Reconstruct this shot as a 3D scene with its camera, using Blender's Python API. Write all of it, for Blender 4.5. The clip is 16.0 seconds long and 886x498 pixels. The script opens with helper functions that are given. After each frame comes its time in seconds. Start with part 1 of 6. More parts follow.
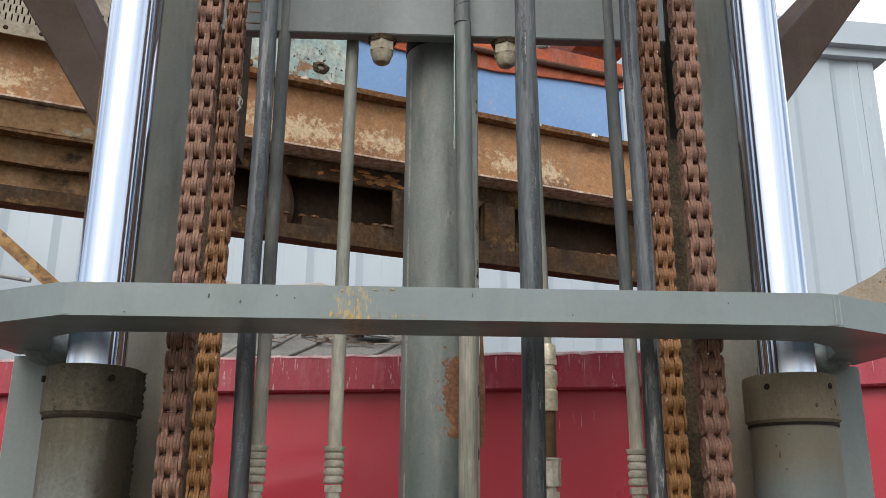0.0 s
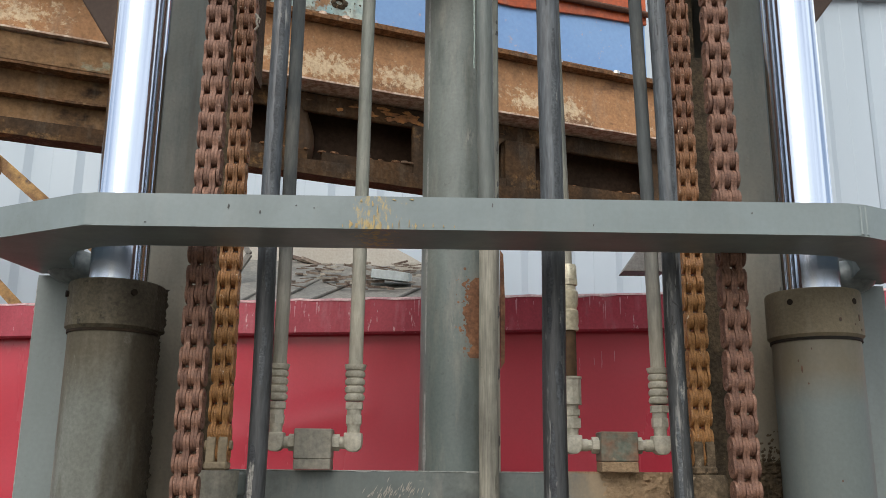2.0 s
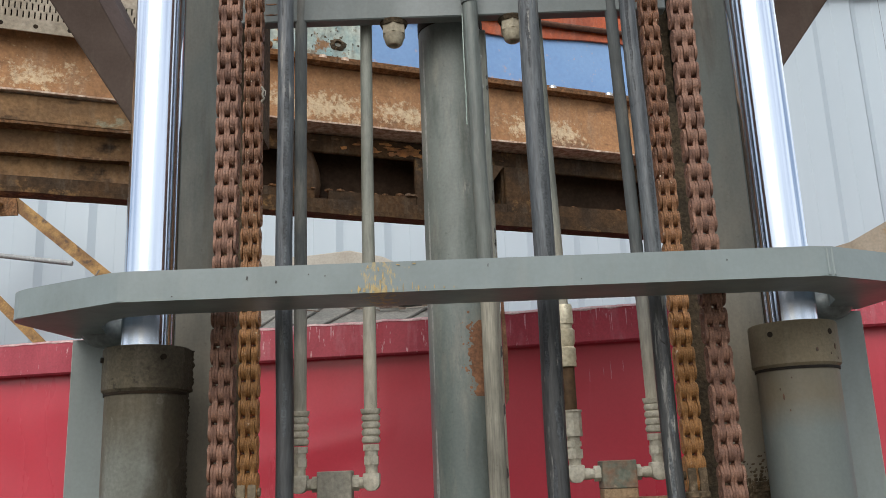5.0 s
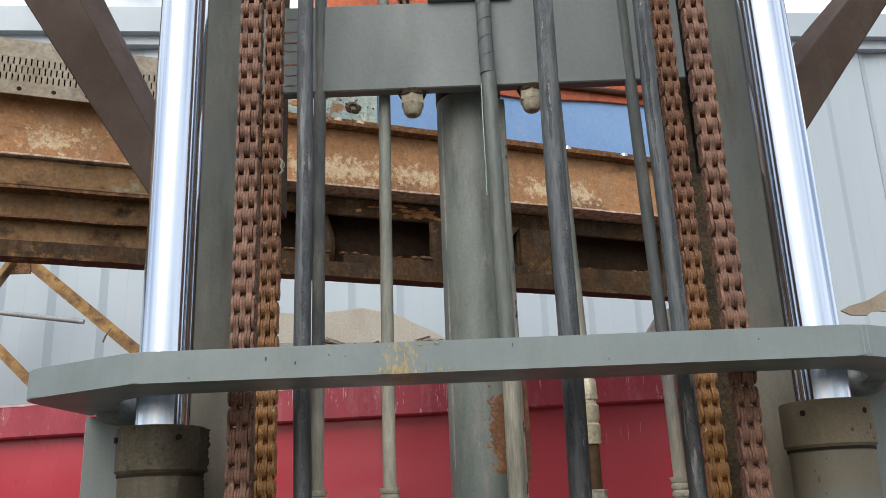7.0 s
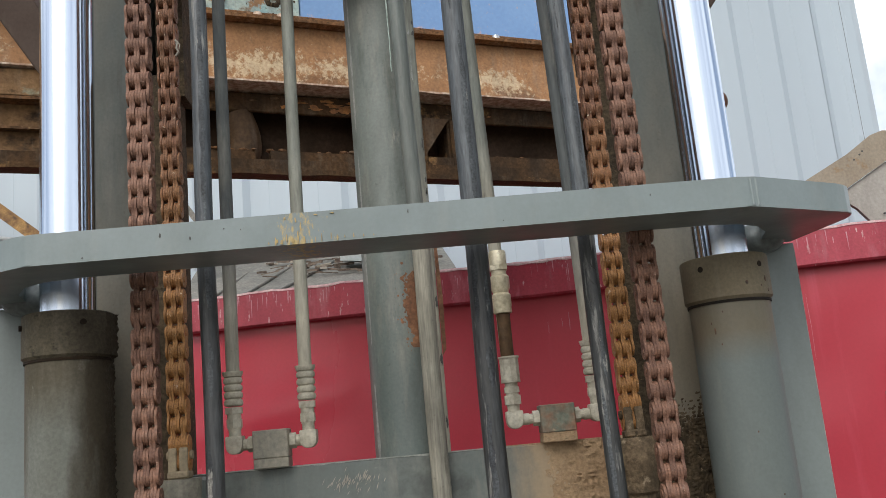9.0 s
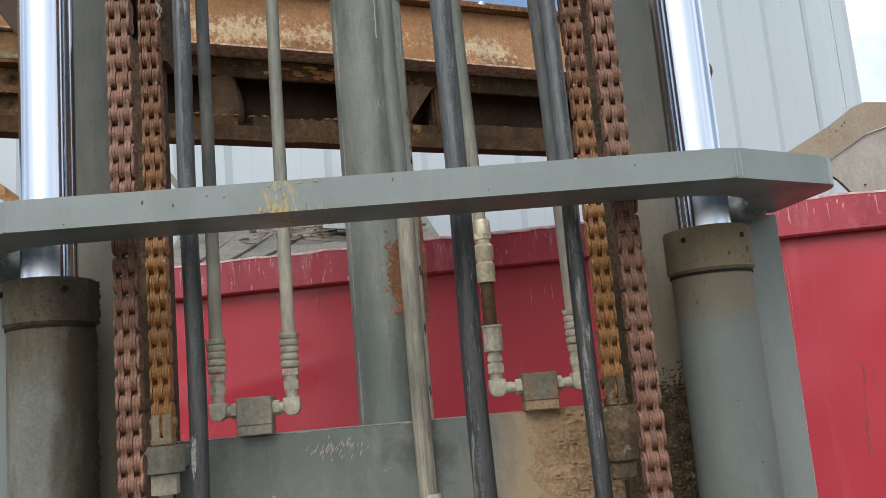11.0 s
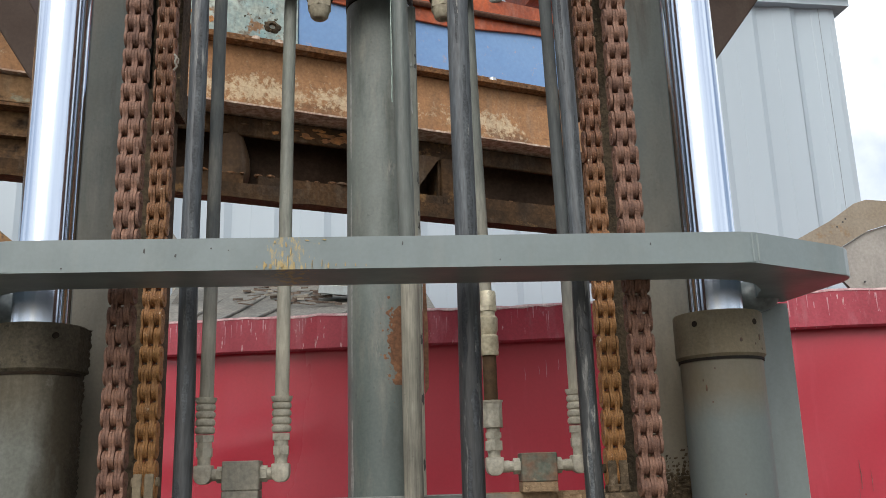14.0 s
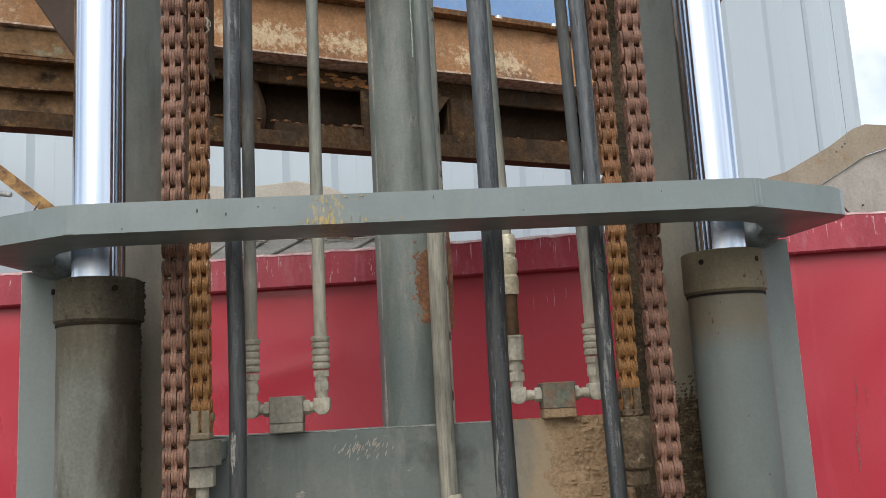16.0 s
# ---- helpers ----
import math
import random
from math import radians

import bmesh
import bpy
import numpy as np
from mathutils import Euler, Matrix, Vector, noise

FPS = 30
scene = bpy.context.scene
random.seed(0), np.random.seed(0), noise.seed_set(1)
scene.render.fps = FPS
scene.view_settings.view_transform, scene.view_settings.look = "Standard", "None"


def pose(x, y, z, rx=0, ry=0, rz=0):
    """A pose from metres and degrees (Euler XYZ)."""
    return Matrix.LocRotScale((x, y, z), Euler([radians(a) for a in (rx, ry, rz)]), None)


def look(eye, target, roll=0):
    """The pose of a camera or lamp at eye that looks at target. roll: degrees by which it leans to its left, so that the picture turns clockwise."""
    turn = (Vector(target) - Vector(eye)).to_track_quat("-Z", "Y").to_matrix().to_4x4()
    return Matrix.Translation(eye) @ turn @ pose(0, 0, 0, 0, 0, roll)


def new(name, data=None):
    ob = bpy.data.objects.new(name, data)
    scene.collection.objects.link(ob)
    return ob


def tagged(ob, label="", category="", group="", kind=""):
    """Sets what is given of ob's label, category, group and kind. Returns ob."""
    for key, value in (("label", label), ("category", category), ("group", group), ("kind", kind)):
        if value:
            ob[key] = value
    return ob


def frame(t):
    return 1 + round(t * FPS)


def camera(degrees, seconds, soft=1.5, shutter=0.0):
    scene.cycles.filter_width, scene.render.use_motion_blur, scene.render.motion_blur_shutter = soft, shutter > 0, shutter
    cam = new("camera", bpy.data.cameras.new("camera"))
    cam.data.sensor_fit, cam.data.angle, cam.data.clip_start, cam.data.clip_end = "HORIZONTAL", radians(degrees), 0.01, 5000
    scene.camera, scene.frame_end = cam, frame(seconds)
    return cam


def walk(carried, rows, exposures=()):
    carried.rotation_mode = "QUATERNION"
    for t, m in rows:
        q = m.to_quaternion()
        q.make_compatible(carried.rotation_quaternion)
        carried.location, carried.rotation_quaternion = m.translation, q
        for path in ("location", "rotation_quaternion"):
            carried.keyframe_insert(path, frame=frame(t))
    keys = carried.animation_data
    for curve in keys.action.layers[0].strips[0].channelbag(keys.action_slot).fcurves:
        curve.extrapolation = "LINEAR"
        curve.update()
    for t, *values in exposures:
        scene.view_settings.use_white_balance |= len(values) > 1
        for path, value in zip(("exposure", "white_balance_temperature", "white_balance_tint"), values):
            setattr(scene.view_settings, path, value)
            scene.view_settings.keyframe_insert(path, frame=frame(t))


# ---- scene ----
cam = camera(52.52, 16.0, soft=0.75)
# t, x, y, z, tilt, roll, yaw
PATH = [
    (0.0, -0.082, 0.519, 1.577, 106.57, -0.32, -2.47),
    (0.5, -0.075, 0.537, 1.572, 105.78, -0.77, -2.31),
    (1.0, -0.089, 0.527, 1.586, 105.26, -0.74, -1.95),
    (1.5, -0.061, 0.640, 1.537, 104.83, -0.85, -1.01),
    (2.0, -0.079, 0.548, 1.504, 103.78, -0.52, -1.16),
    (2.5, -0.128, 0.425, 1.580, 102.38, -0.28, -1.46),
    (3.0, -0.071, 0.497, 1.516, 102.66, 1.54, -1.36),
    (5.5, -0.055, 0.377, 1.586, 104.11, 2.04, 0.52),
    (6.0, -0.041, 0.419, 1.602, 104.30, 2.05, 0.93),
    (6.5, -0.086, 0.392, 1.623, 106.59, 2.17, 1.14),
    (7.0, -0.084, 0.409, 1.629, 107.22, 2.12, 0.80),
    (7.5, -0.044, 0.453, 1.580, 105.92, 2.28, 0.79),
    (8.0, 0.013, 0.445, 1.548, 104.38, 3.12, -0.23),
    (8.5, 0.047, 0.433, 1.533, 103.15, 4.63, -0.51),
    (9.0, 0.029, 0.432, 1.542, 101.57, 5.12, -1.06),
    (11.5, 0.024, 0.434, 1.546, 99.41, 4.88, -2.30),
    (12.0, 0.004, 0.435, 1.634, 105.82, 4.28, -1.49),
    (12.5, 0.000, 0.426, 1.633, 107.14, 3.42, -1.41),
    (13.0, -0.026, 0.462, 1.611, 106.29, 3.17, -1.49),
    (13.5, -0.014, 0.448, 1.564, 104.90, 2.36, -1.98),
    (14.0, 0.000, 0.479, 1.544, 104.05, 1.66, -3.36),
    (14.5, -0.017, 0.310, 1.567, 102.29, 1.28, -3.41),
    (15.0, -0.033, 0.302, 1.597, 101.73, 1.78, -3.54),
    (15.5, -0.020, 0.341, 1.518, 101.48, 2.65, -3.44),
    (16.0, -0.061, 0.336, 1.561, 99.38, 3.05, -3.07),
]
walk(cam, [(t, pose(x, y, z, rx, ry, rz)) for t, x, y, z, rx, ry, rz in PATH],
     [(0, 0.40), (1, 0.46), (2, 0.41), (3, 0.45), (5.5, 0.39), (6, 0.25), (6.5, 0.27), (7, 0.39), (9, 0.37), (11.5, 0.42), (12, 0.39), (12.5, 0.25), (13, 0.23), (13.5, 0.33), (14, 0.35), (15, 0.33), (16, 0.38)])

# ---- light ----
world = bpy.data.worlds.new("sky")
scene.world = world
world.use_nodes = True
wn = world.node_tree.nodes
sky = wn.new("ShaderNodeTexSky")
sky.sky_type = "NISHITA"
sky.sun_disc = False
sky.sun_elevation = radians(41.8)
sky.sun_rotation = radians(197.4)
sky.dust_density = 3.0
sky.air_density = 1.0
wn["Background"].inputs[1].default_value = 0.12
# broken white cloud over the blue
wl = world.node_tree.links
wtc = wn.new("ShaderNodeTexCoord")
cloud = wn.new("ShaderNodeTexNoise")
cloud.inputs["Scale"].default_value = 2.6
cloud.inputs["Detail"].default_value = 7
cloud.inputs["Roughness"].default_value = 0.55
wmap = wn.new("ShaderNodeMapping")
wmap.inputs["Location"].default_value = (3.1, 1.7, 0.4)
wl.new(wtc.outputs["Generated"], wmap.inputs["Vector"])
wl.new(wmap.outputs[0], cloud.inputs["Vector"])
cover = wn.new("ShaderNodeValToRGB")
cover.color_ramp.elements[0].position = 0.38
cover.color_ramp.elements[0].color = (0.12, 0.12, 0.12, 1)
cover.color_ramp.elements[1].position = 0.55
wl.new(cloud.outputs[0], cover.inputs[0])
wmix = wn.new("ShaderNodeMix")
wmix.data_type = "RGBA"
wmix.inputs[7].default_value = (8.3, 8.6, 9.0, 1)
wl.new(cover.outputs[0], wmix.inputs[0])
wl.new(sky.outputs[0], wmix.inputs[6])
wl.new(wmix.outputs[2], wn["Background"].inputs[0])
sun_data = bpy.data.lights.new("sun", "SUN")
sun_data.energy = 1.35
sun_data.angle = radians(50)
sun_data.color = (1.0, 0.975, 0.94)
sun = new("sun", sun_data)
sun.matrix_world = look((-2.5, -8, 7.5), (0, 0, 0))

ZB = 1.95          # height of the guard bar's upper face
rnd = random.Random(7)

# ---- materials ----


def material(name, base, second=None, rough=0.6, metal=0.0, scale=6.0, amount=0.5, bump=0.15, bump_scale=60.0,
             spots=None, spot_scale=9.0, spot_at=0.62, spot_soft=0.05, streak=1.0, vary=0.0, fine=0.12, spec=0.5, dust=None, stain=None, mark=None, grime=0.0, side=None, band=None):
    """Broad patches between two colours, fine grain, spots of a third colour; dust: (colour, z where full, z where
    gone) blended in by height;
    stain: (colour, scale, threshold, streak) of long run marks."""
    m = bpy.data.materials.new(name)
    m.use_nodes = True
    n, l = m.node_tree.nodes, m.node_tree.links
    b = n["Principled BSDF"]
    b.inputs["Metallic"].default_value = metal
    b.inputs["Specular IOR Level"].default_value = spec
    geo = n.new("ShaderNodeNewGeometry")
    tc = n.new("ShaderNodeTexCoord")
    place = tc.outputs["Object"] if vary else geo.outputs["Position"]
    shift = None
    if vary:
        oi = n.new("ShaderNodeObjectInfo")
        sc = n.new("ShaderNodeMath")
        sc.operation = "MULTIPLY"
        sc.inputs[1].default_value = 20.0
        l.new(oi.outputs["Random"], sc.inputs[0])
        cx = n.new("ShaderNodeCombineXYZ")
        l.new(sc.outputs[0], cx.inputs[0])
        l.new(sc.outputs[0], cx.inputs[2])
        shift = cx.outputs[0]

    def noise_at(sc_, detail, str_, rough_=0.55):
        mp = n.new("ShaderNodeMapping")
        mp.inputs["Scale"].default_value = (1, 1, str_)
        l.new(place, mp.inputs["Vector"])
        if shift:
            l.new(shift, mp.inputs["Location"])
        t = n.new("ShaderNodeTexNoise")
        t.inputs["Scale"].default_value = sc_
        t.inputs["Detail"].default_value = detail
        t.inputs["Roughness"].default_value = rough_
        l.new(mp.outputs[0], t.inputs["Vector"])
        return t.outputs[0]

    def ramp(fac, lo, hi, c0=(0, 0, 0, 1), c1=(1, 1, 1, 1)):
        r = n.new("ShaderNodeValToRGB")
        r.color_ramp.elements[0].position, r.color_ramp.elements[1].position = lo, hi
        r.color_ramp.elements[0].color, r.color_ramp.elements[1].color = c0, c1
        l.new(fac, r.inputs[0])
        return r.outputs[0]

    def mix(fac, a, c, kind="MIX"):
        x = n.new("ShaderNodeMix")
        x.data_type = "RGBA"
        x.blend_type = kind
        if isinstance(fac, float):
            x.inputs[0].default_value = fac
        else:
            l.new(fac, x.inputs[0])
        l.new(a, x.inputs[6])
        if isinstance(c, tuple):
            x.inputs[7].default_value = (*c, 1)
        else:
            l.new(c, x.inputs[7])
        return x.outputs[2]

    big = noise_at(scale, 7, streak, 0.6)
    small = noise_at(bump_scale, 5, streak if streak < 0.2 else 1.0)
    second = second or tuple(c * 0.75 for c in base)
    w = 0.10 + 0.08 * (1 - amount)
    out = ramp(big, 0.5 - w, 0.5 + w, (*base, 1), (*second, 1))
    if stain:
        col, ss, at, st = stain
        out = mix(ramp(noise_at(ss, 6, st, 0.6), at, at + 0.09), out, col)
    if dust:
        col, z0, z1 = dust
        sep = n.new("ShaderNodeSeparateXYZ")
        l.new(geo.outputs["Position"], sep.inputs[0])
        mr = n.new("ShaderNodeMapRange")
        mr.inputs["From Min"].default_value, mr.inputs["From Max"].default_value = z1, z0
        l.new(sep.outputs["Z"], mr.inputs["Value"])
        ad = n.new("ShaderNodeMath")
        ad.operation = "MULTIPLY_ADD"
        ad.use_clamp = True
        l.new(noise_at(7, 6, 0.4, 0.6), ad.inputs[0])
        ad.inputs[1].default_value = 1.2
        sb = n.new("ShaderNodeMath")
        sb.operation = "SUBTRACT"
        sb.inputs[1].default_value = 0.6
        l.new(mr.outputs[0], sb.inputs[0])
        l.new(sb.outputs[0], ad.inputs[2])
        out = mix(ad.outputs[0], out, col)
    if band:
        # grainy remains of paint at one height: colour, height, half width
        col, zc_, zw_ = band
        bs_ = n.new("ShaderNodeSeparateXYZ")
        l.new(geo.outputs["Position"], bs_.inputs[0])
        bd_ = n.new("ShaderNodeMath")
        bd_.operation = "SUBTRACT"
        bd_.inputs[1].default_value = zc_
        l.new(bs_.outputs["Z"], bd_.inputs[0])
        ba_ = n.new("ShaderNodeMath")
        ba_.operation = "ABSOLUTE"
        l.new(bd_.outputs[0], ba_.inputs[0])
        bn_ = n.new("ShaderNodeMapRange")
        bn_.inputs["From Min"].default_value, bn_.inputs["From Max"].default_value = zw_, 0.0
        l.new(ba_.outputs[0], bn_.inputs["Value"])
        patch_ = n.new("ShaderNodeMath")
        patch_.operation = "MULTIPLY"
        l.new(bn_.outputs[0], patch_.inputs[0])
        l.new(ramp(noise_at(2.6, 3, 0.8, 0.5), 0.42, 0.60), patch_.inputs[1])
        bm_ = n.new("ShaderNodeMath")
        bm_.operation = "MULTIPLY_ADD"
        l.new(patch_.outputs[0], bm_.inputs[0])
        bm_.inputs[1].default_value = 0.25
        l.new(noise_at(38, 9, 1.0, 0.75), bm_.inputs[2])
        out = mix(ramp(bm_.outputs[0], 0.60, 0.72), out, col)
    if spots:
        out = mix(ramp(noise_at(spot_scale, 9, max(streak, 0.12), 0.68), spot_at, spot_at + spot_soft), out, spots)
    if grime:
        # dark soiling, pale dust film and fine dark specks
        def weighted(fac, k):
            x = n.new("ShaderNodeMath")
            x.operation = "MULTIPLY"
            x.inputs[1].default_value = k
            l.new(fac, x.inputs[0])
            return x.outputs[0]
        out = mix(weighted(ramp(noise_at(9, 9, 0.3, 0.68), 0.47, 0.64), 0.62 * grime), out, (0.055, 0.05, 0.04))
        out = mix(weighted(ramp(noise_at(14, 9, 0.22, 0.7), 0.52, 0.68), 0.55 * grime), out, (0.36, 0.33, 0.27))
        out = mix(weighted(ramp(noise_at(90, 4, 1.0, 0.6), 0.64, 0.70), 0.45 * grime), out, (0.05, 0.04, 0.03))
    if side:
        # oily dirt over one flank, with an uneven rim: colour, x of the rim, width
        col, sx_, sw_ = side
        ss_ = n.new("ShaderNodeSeparateXYZ")
        l.new(geo.outputs["Position"], ss_.inputs[0])
        sr_ = n.new("ShaderNodeMapRange")
        sr_.inputs["From Min"].default_value, sr_.inputs["From Max"].default_value = sx_ - sw_, sx_ + sw_
        sr_.inputs["To Max"].default_value = 0.5
        l.new(ss_.outputs["X"], sr_.inputs["Value"])
        sa_ = n.new("ShaderNodeMath")
        sa_.operation = "MULTIPLY_ADD"
        l.new(noise_at(8, 7, 0.35, 0.62), sa_.inputs[0])
        sa_.inputs[1].default_value = 0.75
        l.new(sr_.outputs[0], sa_.inputs[2])
        out = mix(ramp(sa_.outputs[0], 0.52, 0.72), out, col)
    if mark:
        col, cx_, hw, ms, at = mark
        sp_ = n.new("ShaderNodeSeparateXYZ")
        l.new(geo.outputs["Position"], sp_.inputs[0])
        d_ = n.new("ShaderNodeMath")
        d_.operation = "SUBTRACT"
        d_.inputs[1].default_value = cx_
        l.new(sp_.outputs["X"], d_.inputs[0])
        ab = n.new("ShaderNodeMath")
        ab.operation = "ABSOLUTE"
        l.new(d_.outputs[0], ab.inputs[0])
        near = n.new("ShaderNodeMapRange")
        near.inputs["From Min"].default_value, near.inputs["From Max"].default_value = hw, 0.0
        l.new(ab.outputs[0], near.inputs["Value"])
        sm = n.new("ShaderNodeMath")
        sm.operation = "MULTIPLY_ADD"
        l.new(near.outputs[0], sm.inputs[0])
        sm.inputs[1].default_value = 0.30
        l.new(noise_at(ms, 8, 0.35, 0.7), sm.inputs[2])
        out = mix(ramp(sm.outputs[0], at, at + 0.09), out, col)
    if fine:
        out = mix(min(0.5, fine * 1.8), out, ramp(small, 0.3, 0.7), "OVERLAY")
        if fine >= 0.1:
            out = mix(min(0.3, fine * 0.9), out, ramp(noise_at(34, 6, min(1.0, max(streak, 0.25)), 0.65), 0.36, 0.64), "OVERLAY")
    l.new(out, b.inputs["Base Color"])
    rr = n.new("ShaderNodeMapRange")
    rr.inputs["From Min"].default_value, rr.inputs["From Max"].default_value = 0.35, 0.65
    rr.inputs["To Min"].default_value = max(0.02, rough - 0.13)
    rr.inputs["To Max"].default_value = min(1.0, rough + 0.13)
    l.new(big, rr.inputs["Value"])
    l.new(rr.outputs[0], b.inputs["Roughness"])
    if bump:
        bp = n.new("ShaderNodeBump")
        bp.inputs["Strength"].default_value = bump
        bp.inputs["Distance"].default_value = 0.004
        l.new(small, bp.inputs["Height"])
        l.new(bp.outputs[0], b.inputs["Normal"])
    return m


M_GREYBLUE = material("blue_grey_paint", (0.190, 0.222, 0.214), (0.162, 0.191, 0.183), 0.45, 0, 4, 0.6, 0.03, 120, spots=(0.10, 0.11, 0.10), spot_scale=14, spot_at=0.72, streak=0.3, fine=0.03, stain=((0.155, 0.178, 0.172), 5, 0.57, 0.12), grime=0.22)
M_INNER = material("dusty_grey_paint", (0.132, 0.160, 0.147), (0.168, 0.19, 0.172), 0.5, 0, 3, 0.8, 0.04, 140, spots=(0.28, 0.278, 0.245), spot_scale=13, spot_at=0.665, streak=0.25, fine=0.05, stain=((0.085, 0.10, 0.088), 6, 0.535, 0.25), grime=0.6)
M_BARREL = material("stained_barrel_paint", (0.185, 0.196, 0.174), (0.13, 0.135, 0.115), 0.6, 0, 4, 0.9, 0.1, 150, spots=(0.30, 0.295, 0.25), spot_scale=5, spot_at=0.55, spot_soft=0.05, streak=0.6, fine=0.08, stain=((0.075, 0.066, 0.047), 5, 0.58, 0.3), dust=((0.085, 0.072, 0.047), ZB - 0.24, ZB - 0.36), grime=0.2, side=((0.050, 0.042, 0.028), -0.626, 0.05), spec=0.18)
# dark spots paint crevice shade into the mud colour to give it relief
M_MUD = material("dried_mud", (0.40, 0.285, 0.17), (0.30, 0.205, 0.12), 0.95, 0, 6, 0.8, 1.0, 130, fine=0.12, spots=(0.20, 0.135, 0.08), spot_scale=45, spot_at=0.64, spot_soft=0.1, streak=1.5, stain=((0.46, 0.38, 0.275), 6, 0.58, 0.8))
# dark mud; also paints the shade inside the upright channels
M_MUDSHADE = material("dark_mud_and_channel_shade", (0.055, 0.042, 0.027), (0.10, 0.074, 0.046), 0.9, 0, 14, 0.9, 0.9, 130, spots=(0.26, 0.19, 0.115), spot_scale=40, spot_at=0.62, fine=0.25, spec=0.18)
M_CHROME = material("chrome", (0.66, 0.72, 0.81), (0.57, 0.64, 0.75), 0.2, 1.0, 3, 0.4, 0.0, 90, fine=0.0, streak=0.03)
# ground round the rod: reflections run out along it
_n, _l = M_CHROME.node_tree.nodes, M_CHROME.node_tree.links
_tan = _n.new("ShaderNodeTangent")
_tan.direction_type = "RADIAL"
_tan.axis = "Z"
_l.new(_tan.outputs[0], _n["Principled BSDF"].inputs["Tangent"])
_l.remove(_n["Principled BSDF"].inputs["Roughness"].links[0])
_n["Principled BSDF"].inputs["Roughness"].default_value = 0.14
_n["Principled BSDF"].inputs["Anisotropic"].default_value = 1.0
_n["Principled BSDF"].inputs["Anisotropic Rotation"].default_value = 0.25
M_CHAINA = material("rusty_chain", (0.205, 0.105, 0.066), (0.12, 0.06, 0.04), 0.65, 0.1, 22, 0.9, 0.5, 260, spots=(0.30, 0.19, 0.14), spot_scale=50, spot_at=0.62, vary=1, fine=0.16)
# pale spots paint the glints of the pins into the rust colour
M_CHAINB = material("orange_rusty_chain", (0.255, 0.118, 0.062), (0.15, 0.07, 0.038), 0.5, 0.15, 22, 0.9, 0.5, 260, spots=(0.74, 0.62, 0.46), spot_scale=85, spot_at=0.635, vary=1, dust=((0.36, 0.175, 0.058), ZB - 0.15, ZB + 0.30), fine=0.15)
# dust here only turns the rubber darker from the guard bar down
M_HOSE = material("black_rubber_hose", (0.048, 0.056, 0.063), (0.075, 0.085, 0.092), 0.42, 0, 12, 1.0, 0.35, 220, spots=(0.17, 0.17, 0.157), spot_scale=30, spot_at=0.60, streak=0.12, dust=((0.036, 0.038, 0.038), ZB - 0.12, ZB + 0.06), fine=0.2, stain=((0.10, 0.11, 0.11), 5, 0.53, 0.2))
M_HOSEDUST = material("dusty_grey_hose", (0.20, 0.213, 0.18), (0.15, 0.162, 0.142), 0.7, 0, 7, 0.9, 0.2, 200, spots=(0.07, 0.07, 0.06), spot_scale=14, spot_at=0.68, streak=0.15, fine=0.1, dust=((0.45, 0.415, 0.325), ZB - 0.35, ZB + 0.35), grime=0.45)
M_FITTING = material("dusty_plated_fitting", (0.50, 0.47, 0.375), (0.40, 0.37, 0.29), 0.6, 0.05, 24, 0.9, 0.15, 120, spots=(0.20, 0.15, 0.095), spot_scale=35, spot_at=0.68, grime=0.2)
M_NUT = material("dusty_tan_nut", (0.40, 0.36, 0.265), (0.31, 0.275, 0.20), 0.65, 0.05, 20, 0.9, 0.15, 120, spots=(0.15, 0.11, 0.07), spot_scale=30, spot_at=0.66, grime=0.3, spec=0.3)
M_ORANGERUST = material("bright_orange_rust", (0.50, 0.22, 0.06), (0.30, 0.14, 0.06), 0.8, 0, 24, 0.9, 0.3, 90, fine=0.15)
M_PLATE = material("clean_plate_paint", (0.150, 0.175, 0.172), (0.132, 0.155, 0.150), 0.5, 0, 4, 0.6, 0.03, 120, spots=(0.09, 0.10, 0.095), spot_scale=14, spot_at=0.72, streak=0.3, fine=0.04, stain=((0.125, 0.142, 0.136), 5, 0.57, 0.12), grime=0.2)
M_BOLT = material("zinc_bolt", (0.62, 0.62, 0.58), (0.42, 0.41, 0.38), 0.35, 0.8, 40, 0.6, 0.1, 120)
M_BLOCK = material("dusty_valve_block", (0.21, 0.20, 0.16), (0.29, 0.265, 0.205), 0.6, 0.1, 14, 0.9, 0.15, 120, grime=0.6)
M_RUST = material("rusty_beam_paint", (0.43, 0.218, 0.092), (0.36, 0.188, 0.085), 0.75, 0, 2.4, 0.9, 0.3, 90, fine=0.11, streak=1.5, stain=((0.20, 0.098, 0.046), 3, 0.54, 2.6), grime=0.35, band=((0.64, 0.50, 0.32), ZB + 1.088, 0.095))
M_RUSTDARK = material("dark_rust", (0.12, 0.062, 0.03), (0.20, 0.10, 0.045), 0.85, 0, 5, 0.8, 0.6, 80, spots=(0.30, 0.19, 0.09), spot_scale=9, spot_at=0.62, fine=0.25, grime=0.5, spec=0.18)
M_RUSTEDGE = material("flaking_rust_edge", (0.42, 0.27, 0.18), (0.64, 0.52, 0.42), 0.8, 0, 34, 0.9, 0.5, 90)
M_ARM = material("brown_primer_steel", (0.066, 0.044, 0.033), (0.050, 0.034, 0.026), 0.7, 0, 4, 0.7, 0.08, 110, spots=(0.16, 0.11, 0.08), spot_scale=20, spot_at=0.75, fine=0.05, spec=0.2, grime=0.1)
